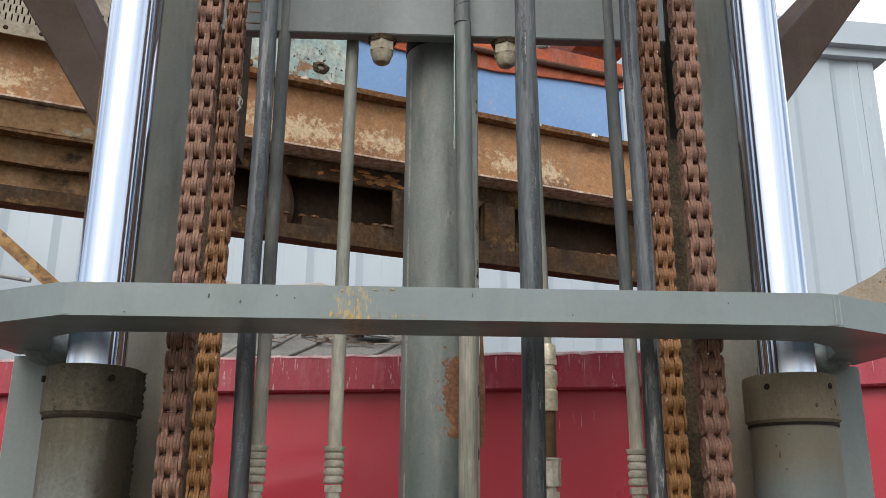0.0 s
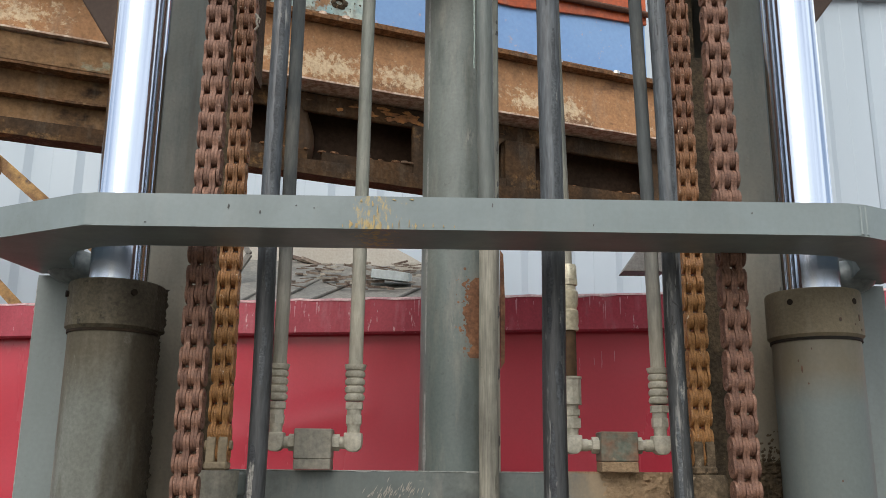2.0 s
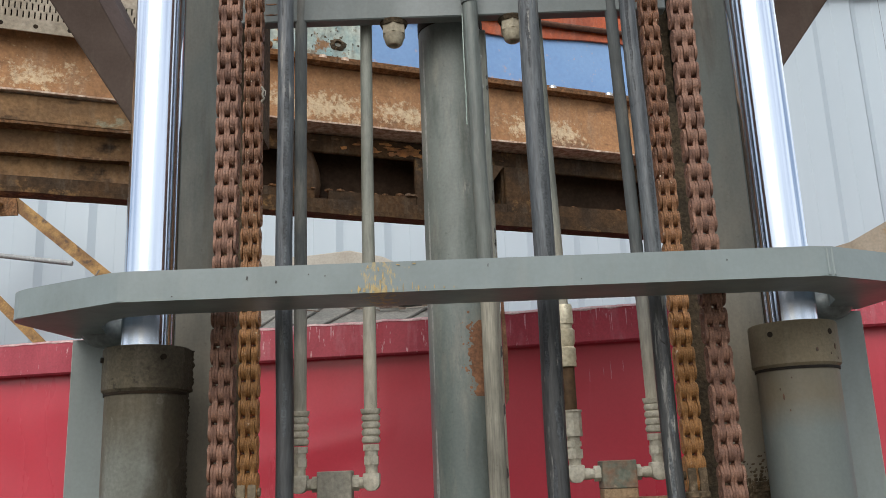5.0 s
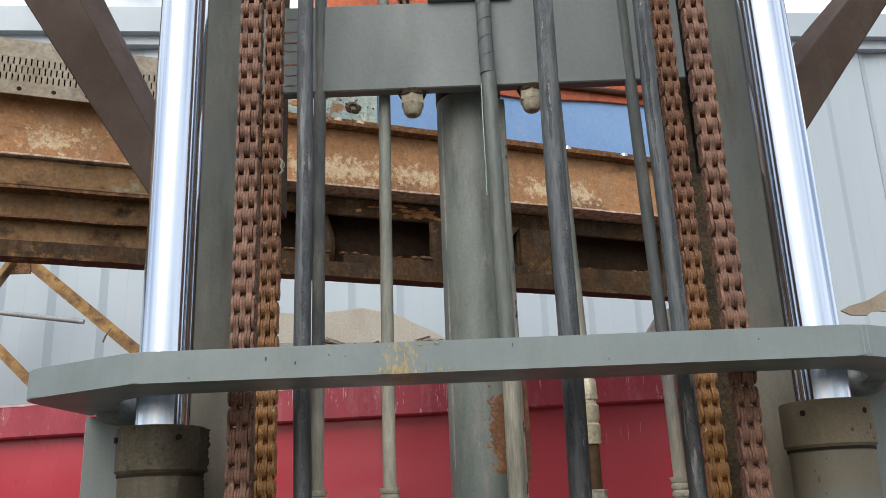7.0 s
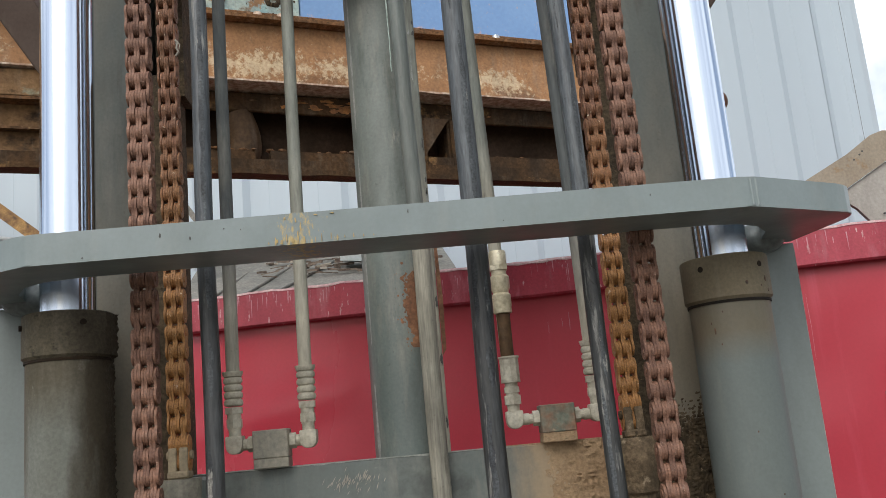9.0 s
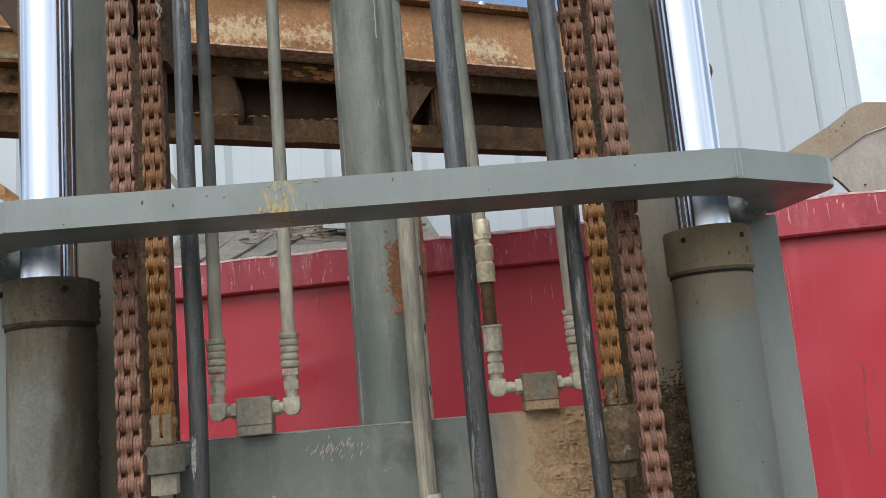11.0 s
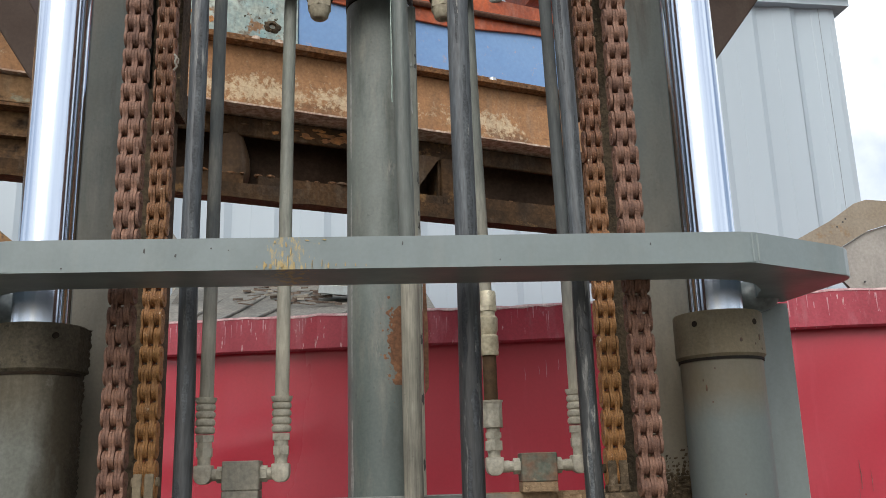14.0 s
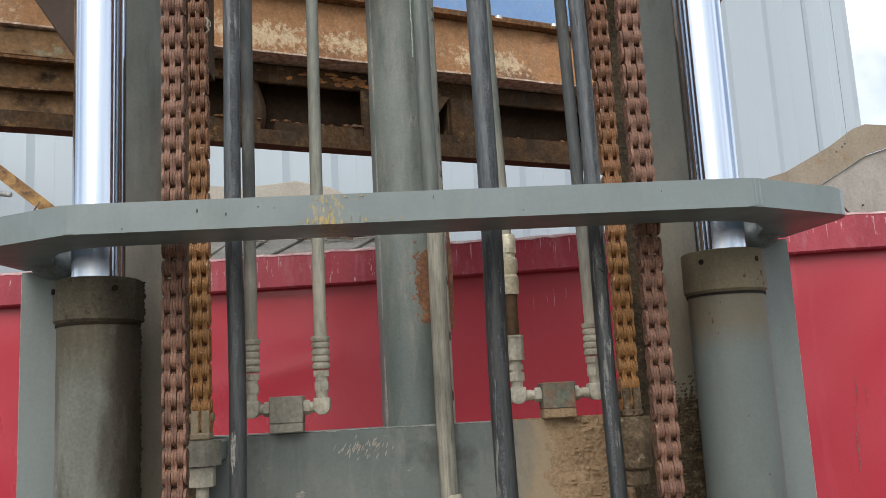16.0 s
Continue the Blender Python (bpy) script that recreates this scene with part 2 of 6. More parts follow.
M_ARMTOP = material("brown_primer_edge", (0.088, 0.062, 0.054), (0.07, 0.05, 0.044), 0.7, 0, 6, 0.7, 0.08, 110, fine=0.05, spec=0.2, grime=0.1)
M_RED = material("faded_red_paint", (0.46, 0.031, 0.053), (0.40, 0.025, 0.044), 0.3, 0, 0.9, 0.5, 0.02, 60, spots=(0.46, 0.12, 0.14), spot_scale=12, spot_at=0.73, streak=0.3, fine=0.02, stain=((0.46, 0.045, 0.07), 5, 0.61, 0.08))
M_REDLIP = material("scuffed_red_lip", (0.36, 0.036, 0.058), (0.28, 0.026, 0.044), 0.5, 0, 4, 0.9, 0.1, 80, spots=(0.54, 0.34, 0.34), spot_scale=34, spot_at=0.62, streak=0.25, fine=0.08, stain=((0.36, 0.075, 0.095), 9, 0.54, 0.25))
M_WALL = material("white_wall_sheet", (0.425, 0.50, 0.55), (0.395, 0.465, 0.515), 0.4, 0, 1.2, 0.4, 0.0, 40, fine=0.0, streak=0.15)
M_WALLTRIM = material("white_trim_sheet", (0.43, 0.503, 0.553), (0.40, 0.468, 0.518), 0.4, 0, 2, 0.4, 0.0, 40, fine=0.0)
M_TAN = material("tan_bucket_paint", (0.31, 0.268, 0.205), (0.25, 0.205, 0.145), 0.6, 0, 2.2, 0.8, 0.1, 60, spots=(0.27, 0.17, 0.08), spot_scale=6, spot_at=0.60, spot_soft=0.1, fine=0.08, grime=0.22)
M_PALE = material("pale_bucket_inside", (0.36, 0.345, 0.31), (0.31, 0.295, 0.26), 0.6, 0, 2, 0.8, 0.06, 60, fine=0.06, grime=0.3)
M_YELLOW = material("rusty_yellow_lattice", (0.36, 0.21, 0.065), (0.19, 0.105, 0.045), 0.75, 0, 8, 1.0, 0.3, 80, spots=(0.09, 0.055, 0.035), spot_scale=10, spot_at=0.54, spot_soft=0.08)
M_PIPEGREY = material("grey_pipe", (0.33, 0.35, 0.35), (0.25, 0.26, 0.26), 0.5, 0, 9, 0.7, 0.1, 90)
M_ORANGE = material("orange_engine_paint", (0.52, 0.10, 0.018), (0.38, 0.065, 0.012), 0.42, 0, 5, 0.9, 0.15, 60, spots=(0.13, 0.045, 0.02), spot_scale=7, spot_at=0.63, grime=0.4)
M_BROWNCOVER = material("oily_brown_cover", (0.13, 0.06, 0.035), (0.09, 0.045, 0.03), 0.6, 0, 9, 0.9, 0.3, 70, spec=0.18)
M_BLUE = material("sky_blue_sheet", (0.175, 0.325, 0.60), (0.215, 0.375, 0.64), 0.4, 0, 2, 0.8, 0.03, 60, spots=(0.48, 0.36, 0.36), spot_scale=16, spot_at=0.68, spot_soft=0.1, fine=0.03, band=((0.62, 0.42, 0.34), ZB + 1.315, 0.05))
M_TURQ = material("pale_turquoise_paint", (0.27, 0.42, 0.42), (0.46, 0.52, 0.45), 0.5, 0, 8, 0.9, 0.15, 60, spots=(0.30, 0.15, 0.055), spot_scale=9, spot_at=0.585, fine=0.12, grime=0.7, stain=((0.13, 0.10, 0.055), 14, 0.585, 1.0))
M_GRILLE = material("beige_perforated_sheet", (0.37, 0.32, 0.245), (0.30, 0.255, 0.19), 0.7, 0, 8, 0.9, 0.2, 70, spots=(0.22, 0.13, 0.07), spot_scale=14, spot_at=0.66)
M_WHITE = material("white_can_rim", (0.75, 0.75, 0.72), (0.6, 0.6, 0.56), 0.4, 0, 14, 0.6, 0.05, 80)
M_AMBER = material("amber_filter_face", (0.42, 0.20, 0.03), (0.33, 0.14, 0.02), 0.45, 0, 10, 0.6, 0.1, 80)
M_SHEET = material("weathered_grey_sheet", (0.15, 0.148, 0.132), (0.21, 0.20, 0.175), 0.75, 0, 3, 0.9, 0.1, 60, grime=0.5)
M_SHEETBEIGE = material("weathered_beige_sheet", (0.40, 0.375, 0.32), (0.36, 0.325, 0.265), 0.7, 0, 1.6, 0.9, 0.08, 60, fine=0.06, grime=0.14)
M_SCRAP = material("rusty_scrap", (0.09, 0.06, 0.045), (0.22, 0.18, 0.14), 0.85, 0, 20, 0.9, 0.4, 60, vary=1)
M_SIGN = material("white_sign_paint", (0.72, 0.68, 0.64), (0.62, 0.57, 0.52), 0.5, 0, 6, 0.8, 0.08, 60, spots=(0.30, 0.16, 0.10), spot_scale=8, spot_at=0.72)
M_SIGNRED = material("sign_red_paint", (0.45, 0.03, 0.11), (0.38, 0.03, 0.09), 0.5, 0, 6, 0.8, 0.08, 60)
M_GROUND = material("dusty_yard_ground", (0.11, 0.094, 0.074), (0.08, 0.068, 0.053), 0.95, 0, 0.8, 0.9, 0.6, 12)
M_YELLOWPAINT = material("yellow_paint_mark", (0.40, 0.285, 0.10), (0.29, 0.22, 0.11), 0.6, 0, 30, 0.9, 0.2, 90)
M_STAIN = material("bare_rust_patch", (0.225, 0.105, 0.05), (0.15, 0.07, 0.036), 0.8, 0, 20, 0.9, 0.3, 120, fine=0.2)
M_SCREW = material("grey_screw_head", (0.22, 0.24, 0.25), (0.17, 0.18, 0.19), 0.5, 0.2, 20, 0.6, 0, 80)
M_BARREL_R = material("dusty_grey_barrel_paint", (0.128, 0.150, 0.142), (0.113, 0.133, 0.125), 0.6, 0, 3, 0.8, 0.03, 150, spots=(0.06, 0.055, 0.045), spot_scale=16, spot_at=0.72, streak=0.3, fine=0.03, spec=0.35, dust=((0.128, 0.109, 0.073), ZB - 0.26, ZB - 0.33), grime=0.18)
M_UPRIGHT = material("dust_covered_upright_paint", (0.108, 0.124, 0.112), (0.135, 0.148, 0.13), 0.6, 0, 3, 0.8, 0.05, 140, spots=(0.21, 0.195, 0.155), spot_scale=18, spot_at=0.69, streak=0.3, fine=0.04, dust=((0.275, 0.232, 0.168), ZB - 0.55, ZB + 0.50), stain=((0.07, 0.058, 0.042), 5, 0.56, 0.1), grime=0.45)
M_LOWPLATE = material("scuffed_plate_paint", (0.12, 0.143, 0.134), (0.16, 0.178, 0.16), 0.5, 0, 4, 0.8, 0.06, 120, spots=(0.36, 0.34, 0.28), spot_scale=16, spot_at=0.645, streak=1.6, fine=0.04, stain=((0.08, 0.093, 0.086), 5, 0.54, 1.0), grime=0.45, side=((0.36, 0.275, 0.175), 0.235, 0.075))
M_CAP = material("dark_dusty_cap_paint", (0.075, 0.063, 0.041), (0.10, 0.086, 0.057), 0.7, 0, 5, 0.9, 0.3, 170, spots=(0.035, 0.03, 0.02), spot_scale=20, spot_at=0.60, fine=0.15, grime=0.3, side=((0.055, 0.046, 0.031), -0.66, 0.075), spec=0.18)
M_BAR = material("bar_grey_paint", (0.198, 0.24, 0.241), (0.172, 0.208, 0.205), 0.45, 0, 4, 0.5, 0.02, 130, spots=(0.13, 0.12, 0.10), spot_scale=30, spot_at=0.75, fine=0.02, mark=((0.38, 0.29, 0.12), -0.168, 0.11, 85, 0.755), grime=0.16, stain=((0.165, 0.20, 0.197), 5, 0.60, 0.3))
M_CAP_R = material("dusty_cap_paint", (0.12, 0.098, 0.062), (0.155, 0.13, 0.086), 0.65, 0, 5, 0.9, 0.2, 170, spots=(0.05, 0.04, 0.027), spot_scale=18, spot_at=0.64, fine=0.07, grime=0.18, spec=0.18)
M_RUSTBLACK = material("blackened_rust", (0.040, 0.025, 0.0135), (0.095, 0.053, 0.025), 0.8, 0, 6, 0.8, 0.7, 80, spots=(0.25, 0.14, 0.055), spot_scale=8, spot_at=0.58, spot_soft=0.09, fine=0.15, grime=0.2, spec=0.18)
M_GRIT = material("oily_grit", (0.056, 0.047, 0.032), (0.044, 0.037, 0.025), 0.75, 0, 9, 0.9, 0.6, 170, spots=(0.09, 0.075, 0.05), spot_scale=40, spot_at=0.66, fine=0.12, spec=0.18)
M_WORN = material("worn_grey_rubber", (0.07, 0.08, 0.084), (0.025, 0.028, 0.032), 0.6, 0, 30, 0.9, 0.5, 200, spots=(0.24, 0.235, 0.21), spot_scale=40, spot_at=0.59, streak=0.2, fine=0.3)
M_HOSEFIBRE = material("bleached_fibre_hose", (0.285, 0.27, 0.215), (0.17, 0.17, 0.145), 0.8, 0, 14, 1.0, 0.4, 200, spots=(0.07, 0.065, 0.05), spot_scale=26, spot_at=0.60, spot_soft=0.1, streak=0.05, fine=0.2, stain=((0.14, 0.14, 0.12), 6, 0.56, 0.3), grime=0.6)
M_BLOCK_R = material("rusty_valve_block", (0.25, 0.13, 0.075), (0.16, 0.18, 0.14), 0.7, 0.1, 20, 0.9, 0.25, 120, spots=(0.38, 0.30, 0.2), spot_scale=24, spot_at=0.63, grime=0.4)
M_OILBROWN = material("oily_brown_plate", (0.070, 0.042, 0.022), (0.095, 0.057, 0.03), 0.6, 0, 5, 0.8, 0.3, 80, fine=0.12, grime=0.25, spec=0.18)
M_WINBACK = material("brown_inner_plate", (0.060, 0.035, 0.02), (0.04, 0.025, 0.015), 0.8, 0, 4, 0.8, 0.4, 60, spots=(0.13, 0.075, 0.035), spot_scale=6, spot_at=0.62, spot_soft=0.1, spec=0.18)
M_PIT = material("dark_cavity", (0.012, 0.010, 0.008), (0.03, 0.02, 0.012), 0.9, 0, 12, 0.8, 0.4, 60, spec=0.18)
M_HOSELEG = material("dusty_dark_hose", (0.10, 0.113, 0.112), (0.068, 0.078, 0.079), 0.65, 0, 7, 0.9, 0.2, 200, spots=(0.26, 0.255, 0.215), spot_scale=18, spot_at=0.67, streak=0.12, fine=0.1, dust=((0.45, 0.415, 0.325), ZB - 0.30, ZB + 0.12), grime=0.45)
M_LOWWEB = material("oily_rusted_web", (0.17, 0.10, 0.05), (0.26, 0.155, 0.077), 0.8, 0, 4, 0.8, 0.5, 80, spots=(0.27, 0.25, 0.17), spot_scale=5, spot_at=0.60, streak=1.8, fine=0.12, stain=((0.05, 0.032, 0.02), 5, 0.56, 1.6), grime=0.3, spec=0.18)
M_PAINTRUN = material("pale_green_paint_run", (0.33, 0.42, 0.37), (0.24, 0.31, 0.27), 0.5, 0, 40, 0.9, 0.1, 100)
M_MUDGRAIN = material("grainy_brown_mud", (0.125, 0.092, 0.056), (0.065, 0.05, 0.033), 0.9, 0, 40, 0.9, 0.9, 160, spots=(0.25, 0.19, 0.12), spot_scale=60, spot_at=0.60, fine=0.25, spec=0.18)
M_TRAY = material("pale_blue_tray_paint", (0.50, 0.57, 0.57), (0.42, 0.48, 0.47), 0.5, 0, 6, 0.8, 0.05, 60, fine=0.05, grime=0.25)
M_HOSEPAINT = material("overpainted_hose", (0.115, 0.135, 0.124), (0.15, 0.165, 0.148), 0.6, 0, 5, 0.9, 0.2, 160, spots=(0.23, 0.235, 0.205), spot_scale=22, spot_at=0.60, spot_soft=0.1, streak=0.1, fine=0.1, stain=((0.06, 0.07, 0.065), 6, 0.55, 0.12), grime=0.4)
M_CLEVIS = material("dusty_brown_clevis", (0.34, 0.275, 0.175), (0.25, 0.20, 0.13), 0.7, 0.1, 20, 0.9, 0.2, 120, grime=0.35)
M_DUSTLINE = material("pale_dust_on_red", (0.50, 0.36, 0.34), (0.40, 0.20, 0.21), 0.8, 0, 12, 0.9, 0.1, 80)
M_SCRAPED = material("scraped_pale_paint", (0.36, 0.37, 0.34), (0.24, 0.26, 0.235), 0.6, 0, 20, 0.9, 0.1, 120, grime=0.3)
M_LUG = material("dark_lug_paint", (0.15, 0.178, 0.178), (0.11, 0.13, 0.13), 0.4, 0, 12, 0.8, 0.05, 100, grime=0.3)
M_MUDWET = material("wet_brown_mud", (0.19, 0.138, 0.085), (0.11, 0.083, 0.053), 0.7, 0, 22, 0.9, 0.8, 140, fine=0.2, spots=(0.30, 0.235, 0.16), spot_scale=30, spot_at=0.60, spec=0.18)
M_RUSTSIDE = material("rusted_scratch", (0.17, 0.05, 0.05), (0.25, 0.12, 0.11), 0.8, 0, 30, 0.9, 0.2, 90)
M_BRASS = material("dull_brass_coupling", (0.60, 0.55, 0.40), (0.44, 0.39, 0.27), 0.4, 0.3, 24, 0.9, 0.12, 120, spots=(0.2, 0.15, 0.09), spot_scale=40, spot_at=0.67, grime=0.3)
M_CHIP = material("bare_rusty_chip", (0.045, 0.03, 0.022), (0.10, 0.05, 0.03), 0.8, 0, 60, 0.9, 0.1, 90)
M_SOOT = material("scratch_grey", (0.09, 0.09, 0.085), (0.06, 0.06, 0.055), 0.8, 0, 20, 0.6, 0, 80)
M_SCRATCH = material("pale_scratch", (0.52, 0.27, 0.30), (0.44, 0.17, 0.20), 0.7, 0, 20, 0.6, 0, 80)

# ---- shape helpers ----


def thing(name, at, label, category, group="", kind=""):
    e = new(name)
    e.empty_display_size = 0.1
    e.location = at
    return tagged(e, label, category, group, kind)


def part(name, bm, mat, parent=None, label="", smooth=0.0):
    """Link a bmesh given in world coordinates as one mesh under a thing or a part."""
    me = bpy.data.meshes.new(name)
    bmesh.ops.recalc_face_normals(bm, faces=bm.faces)
    bm.to_mesh(me)
    bm.free()
    me.materials.append(mat)
    if smooth:
        me.polygons.foreach_set("use_smooth", [True] * len(me.polygons))
        me.set_sharp_from_angle(angle=radians(smooth))
    ob = new(name, me)
    if parent:
        o, p = parent, Vector((0, 0, 0))
        while o:
            p += o.location
            o = o.parent
        me.transform(Matrix.Translation(-p))
        ob.parent = parent
    return tagged(ob, label)


def box(bm, x0, x1, y0, y1, z0, z1, bevel=0.0, m=None, seg=1):
    r = bmesh.ops.create_cube(bm, size=1.0)
    vs = r["verts"]
    for v in vs:
        v.co = Vector((x0 + (v.co.x + 0.5) * (x1 - x0), y0 + (v.co.y + 0.5) * (y1 - y0), z0 + (v.co.z + 0.5) * (z1 - z0)))
    if m is not None:
        bmesh.ops.transform(bm, matrix=m, verts=vs)
    if bevel:
        es = list({e for v in vs for e in v.link_edges})
        bmesh.ops.bevel(bm, geom=es, offset=bevel, segments=seg, affect="EDGES", profile=0.5)


def cyl(bm, p0, p1, r0, r1=None, seg=24, caps=True):
    p0, p1 = Vector(p0), Vector(p1)
    d = p1 - p0
    m = Matrix.Translation((p0 + p1) / 2) @ d.to_track_quat("Z", "Y").to_matrix().to_4x4()
    bmesh.ops.create_cone(bm, cap_ends=caps, segments=seg, radius1=r0, radius2=r0 if r1 is None else r1, depth=d.length, matrix=m)


def lathe(bm, x, y, profile, seg=40):
    """Rings round an upright axis at x, y; profile: (radius, z) from below upwards."""
    rings = []
    for r, z in profile:
        rings.append([bm.verts.new((x + r * math.cos(a * math.tau / seg), y + r * math.sin(a * math.tau / seg), z)) for a in range(seg)])
    for a, b in zip(rings, rings[1:]):
        for i in range(seg):
            bm.faces.new((a[i], a[(i + 1) % seg], b[(i + 1) % seg], b[i]))
    bm.faces.new(rings[0][::-1])
    bm.faces.new(rings[-1])


def sweep(bm, points, r, seg=14, wob=0.0):
    """A round tube through the points."""
    pts = [Vector(p) for p in points]
    rings = []
    side = Vector((1, 0, 0))
    for i, p in enumerate(pts):
        d = (pts[min(i + 1, len(pts) - 1)] - pts[max(i - 1, 0)]).normalized()
        s = side - d * side.dot(d)
        if s.length < 0.1:
            s = Vector((0, 1, 0)) - d * d.y
        s.normalize()
        u = d.cross(s)
        rr = r if not callable(r) else r(i / (len(pts) - 1))
        rings.append([bm.verts.new(p + (s * math.cos(a * math.tau / seg) + u * math.sin(a * math.tau / seg)) * rr) for a in range(seg)])
    for a, b in zip(rings, rings[1:]):
        for i in range(seg):
            bm.faces.new((a[i], a[(i + 1) % seg], b[(i + 1) % seg], b[i]))
    bm.faces.new(rings[0][::-1])
    bm.faces.new(rings[-1])


def prism(bm, outline, lo, hi, axis="z", m=None, bevel=0.0):
    """An outline in the plane across the axis, drawn out from lo to hi."""
    def co(a, b, c):
        return {"z": (a, b, c), "y": (a, c, b), "x": (c, a, b)}[axis]
    low = [bm.verts.new(co(a, b, lo)) for a, b in outline]
    up = [bm.verts.new(co(a, b, hi)) for a, b in outline]
    n = len(outline)
    fs = [bm.faces.new(low[::-1]), bm.faces.new(up)]
    for i in range(n):
        fs.append(bm.faces.new((low[i], low[(i + 1) % n], up[(i + 1) % n], up[i])))
    if m is not None:
        bmesh.ops.transform(bm, matrix=m, verts=low + up)
    if bevel:
        bmesh.ops.bevel(bm, geom=list({e for f in fs for e in f.edges}), offset=bevel, segments=2, affect="EDGES", profile=0.5)


def hexnut(bm, at, r, h, axis=(0, 0, 1)):
    d = Vector(axis).normalized()
    p = Vector(at)
    cyl(bm, p, p + d * h, r, r, 6)

# ---- ground ----
bm = bmesh.new()
bmesh.ops.create_grid(bm, x_segments=2, y_segments=2, size=600)
ground = part("ground", bm, M_GROUND)
tagged(ground, "dusty grey-brown yard ground", "ground", kind="structure")

# ---- white sheet-metal building ----
WALL_A = math.atan(0.09)
WALL = Matrix.Translation((0, 7.43, 0)) @ Matrix.Rotation(WALL_A, 4, "Z")
building = thing("warehouse_building", (0, 7.6, 0), "white ribbed sheet-metal warehouse with a flat fascia along its roof", "building")
X0, X1, ZT = -9.0, 4.21, ZB + 3.74
bm = bmesh.new()
box(bm, X0, X1, 0.05, 6.0, 0, ZT, 0, WALL)
part("wall", bm, M_WALL, building)


def sheet(width, lap):
    """One wall sheet: flat pans between raised trapezoid ribs."""
    bm = bmesh.new()
    prof = [(0, -0.026), (0.058, 0), (0.078, 0), (0.205, -0.010), (0.209, -0.0125), (width - lap, -0.026)]
    a = [bm.verts.new((x, y, 0)) for x, y in prof]
    b = [bm.verts.new((x, y, ZT)) for x, y in prof]
    for i in range(len(prof) - 1):
        bm.faces.new((a[i], a[i + 1], b[i + 1], b[i]))
    return bm


pw = 0.388
sheet_mesh = None
x = X1 - 0.042
while x > X0:
    x -= pw
    if x > X1 - 0.5:
        ob = part("wall_sheet", sheet(pw, 0.001), M_WALL)
    elif sheet_mesh is None:
        ob = part("wall_sheet", sheet(pw - 0.004 if x > X1 - 1.0 else pw, 0), M_WALL)
        if x < X1 - 1.0:
            sheet_mesh = ob.data
    else:
        ob = new("wall_sheet", sheet_mesh)
    ob.parent = building
    ob.matrix_local = Matrix.Translation((0, -7.6, 0)) @ WALL @ Matrix.Translation((x, 0.045, 0))
for i in range(8):
    xs = X1 - 0.042 - pw * (i + 1)
    bm = bmesh.new()
    cyl(bm, WALL @ Vector((xs - 0.03, 0.05, ZB + 2.20)), WALL @ Vector((xs - 0.03, 0.038, ZB + 2.20)), 0.008, seg=8)
    part("screw", bm, M_SCREW, building)
bm = bmesh.new()
box(bm, X1 - 0.145, X1 + 0.01, 0.028, 0.3, 0, ZT - 0.0, 0.004, WALL)
part("corner_trim", bm, M_WALLTRIM, building)
bm = bmesh.new()
box(bm, X1 - 0.150, X1 - 0.1455, 0.026, 0.05, 0, ZT - 0.052, 0, WALL)
part("joint", bm, M_SCREW, building, "dark sheet joint")
bm = bmesh.new()
prism(bm, [(0.0, ZT - 0.05), (-0.05, ZT - 0.05), (-0.05, ZT + 0.03), (-0.12, ZT + 0.035), (-0.12, ZT + 0.27), (-0.06, ZT + 0.30), (0.3, ZT + 0.30), (0.3, ZT - 0.05)], X0, X1 + 0.12, "x", WALL)
part("fascia", bm, M_WALLTRIM, building, "white folded roof fascia")
bm = bmesh.new()
box(bm, X0, X1 + 0.05, 0.302, 6.1, ZT + 0.2, ZT + 0.28, 0, WALL)
part("roof", bm, M_WALLTRIM, building)

# ---- red waste container ----
CON = Matrix.Translation((0, 5.617, 0)) @ Matrix.Rotation(-math.atan(0.164), 4, "Z")
container = thing("waste_container", (0, 5.7, 0), "large red steel waste container with a scuffed folded top lip", "container")
SEAM, LIP = ZB + 0.30, ZB + 0.51
L0, L1 = -6.0, 5.2
for nm, a in (("side_wall", (L0, L1, 2.3, 2.33, 0.12, SEAM + 0.02)), ("end_wall", (L0, L0 + 0.03, 0.062, 2.298, 0.12, SEAM + 0.02)),
              ("end_wall", (L1 - 0.03, L1, 0.062, 2.298, 0.12, SEAM + 0.02)), ("floor_sheet", (L0, L1, 0.03, 2.33, 0.10, 0.118))):
    bm = bmesh.new()
    box(bm, *a, 0, CON)
    part(nm, bm, M_RED, container)
bm = bmesh.new()
nu, nz = 280, 54


def side_y(u, z, fade=1.0):
    # broad dents, one long crease and one knock under the lip
    crease = abs((z - SEAM + 0.52) - 0.22 * (u + 0.95)) + 2.2 * max(0, abs(u + 0.95) - 0.55)
    h = 0.012 * noise.noise(Vector((u * 1.3, z * 1.6, 4))) + 0.006 * noise.noise(Vector((u * 3.5, z * 3.2, 9))) - 0.010 * max(0, 1 - crease / 0.16)
    h += -0.007 * max(0, 1 - math.hypot(u - 0.72, (z - SEAM + 0.14) * 1.2) / 0.16)
    return 0.034 + fade * h


cols = []
for i in range(nu + 1):
    u = L0 + (L1 - L0) * i / nu
    col = []
    for k in range(nz + 1):
        z = 0.12 + (SEAM - 0.10) * k / nz
        fade = min(1.0, (nz - k) / 6, k / 4, i / 4, (nu - i) / 4)
        col.append(bm.verts.new(CON @ Vector((u, side_y(u, z, fade), z))))
    cols.append(col)
back = [[bm.verts.new(CON @ Vector((u, 0.075, z))) for z in (0.12, SEAM + 0.02)] for u in (L0, L1)]
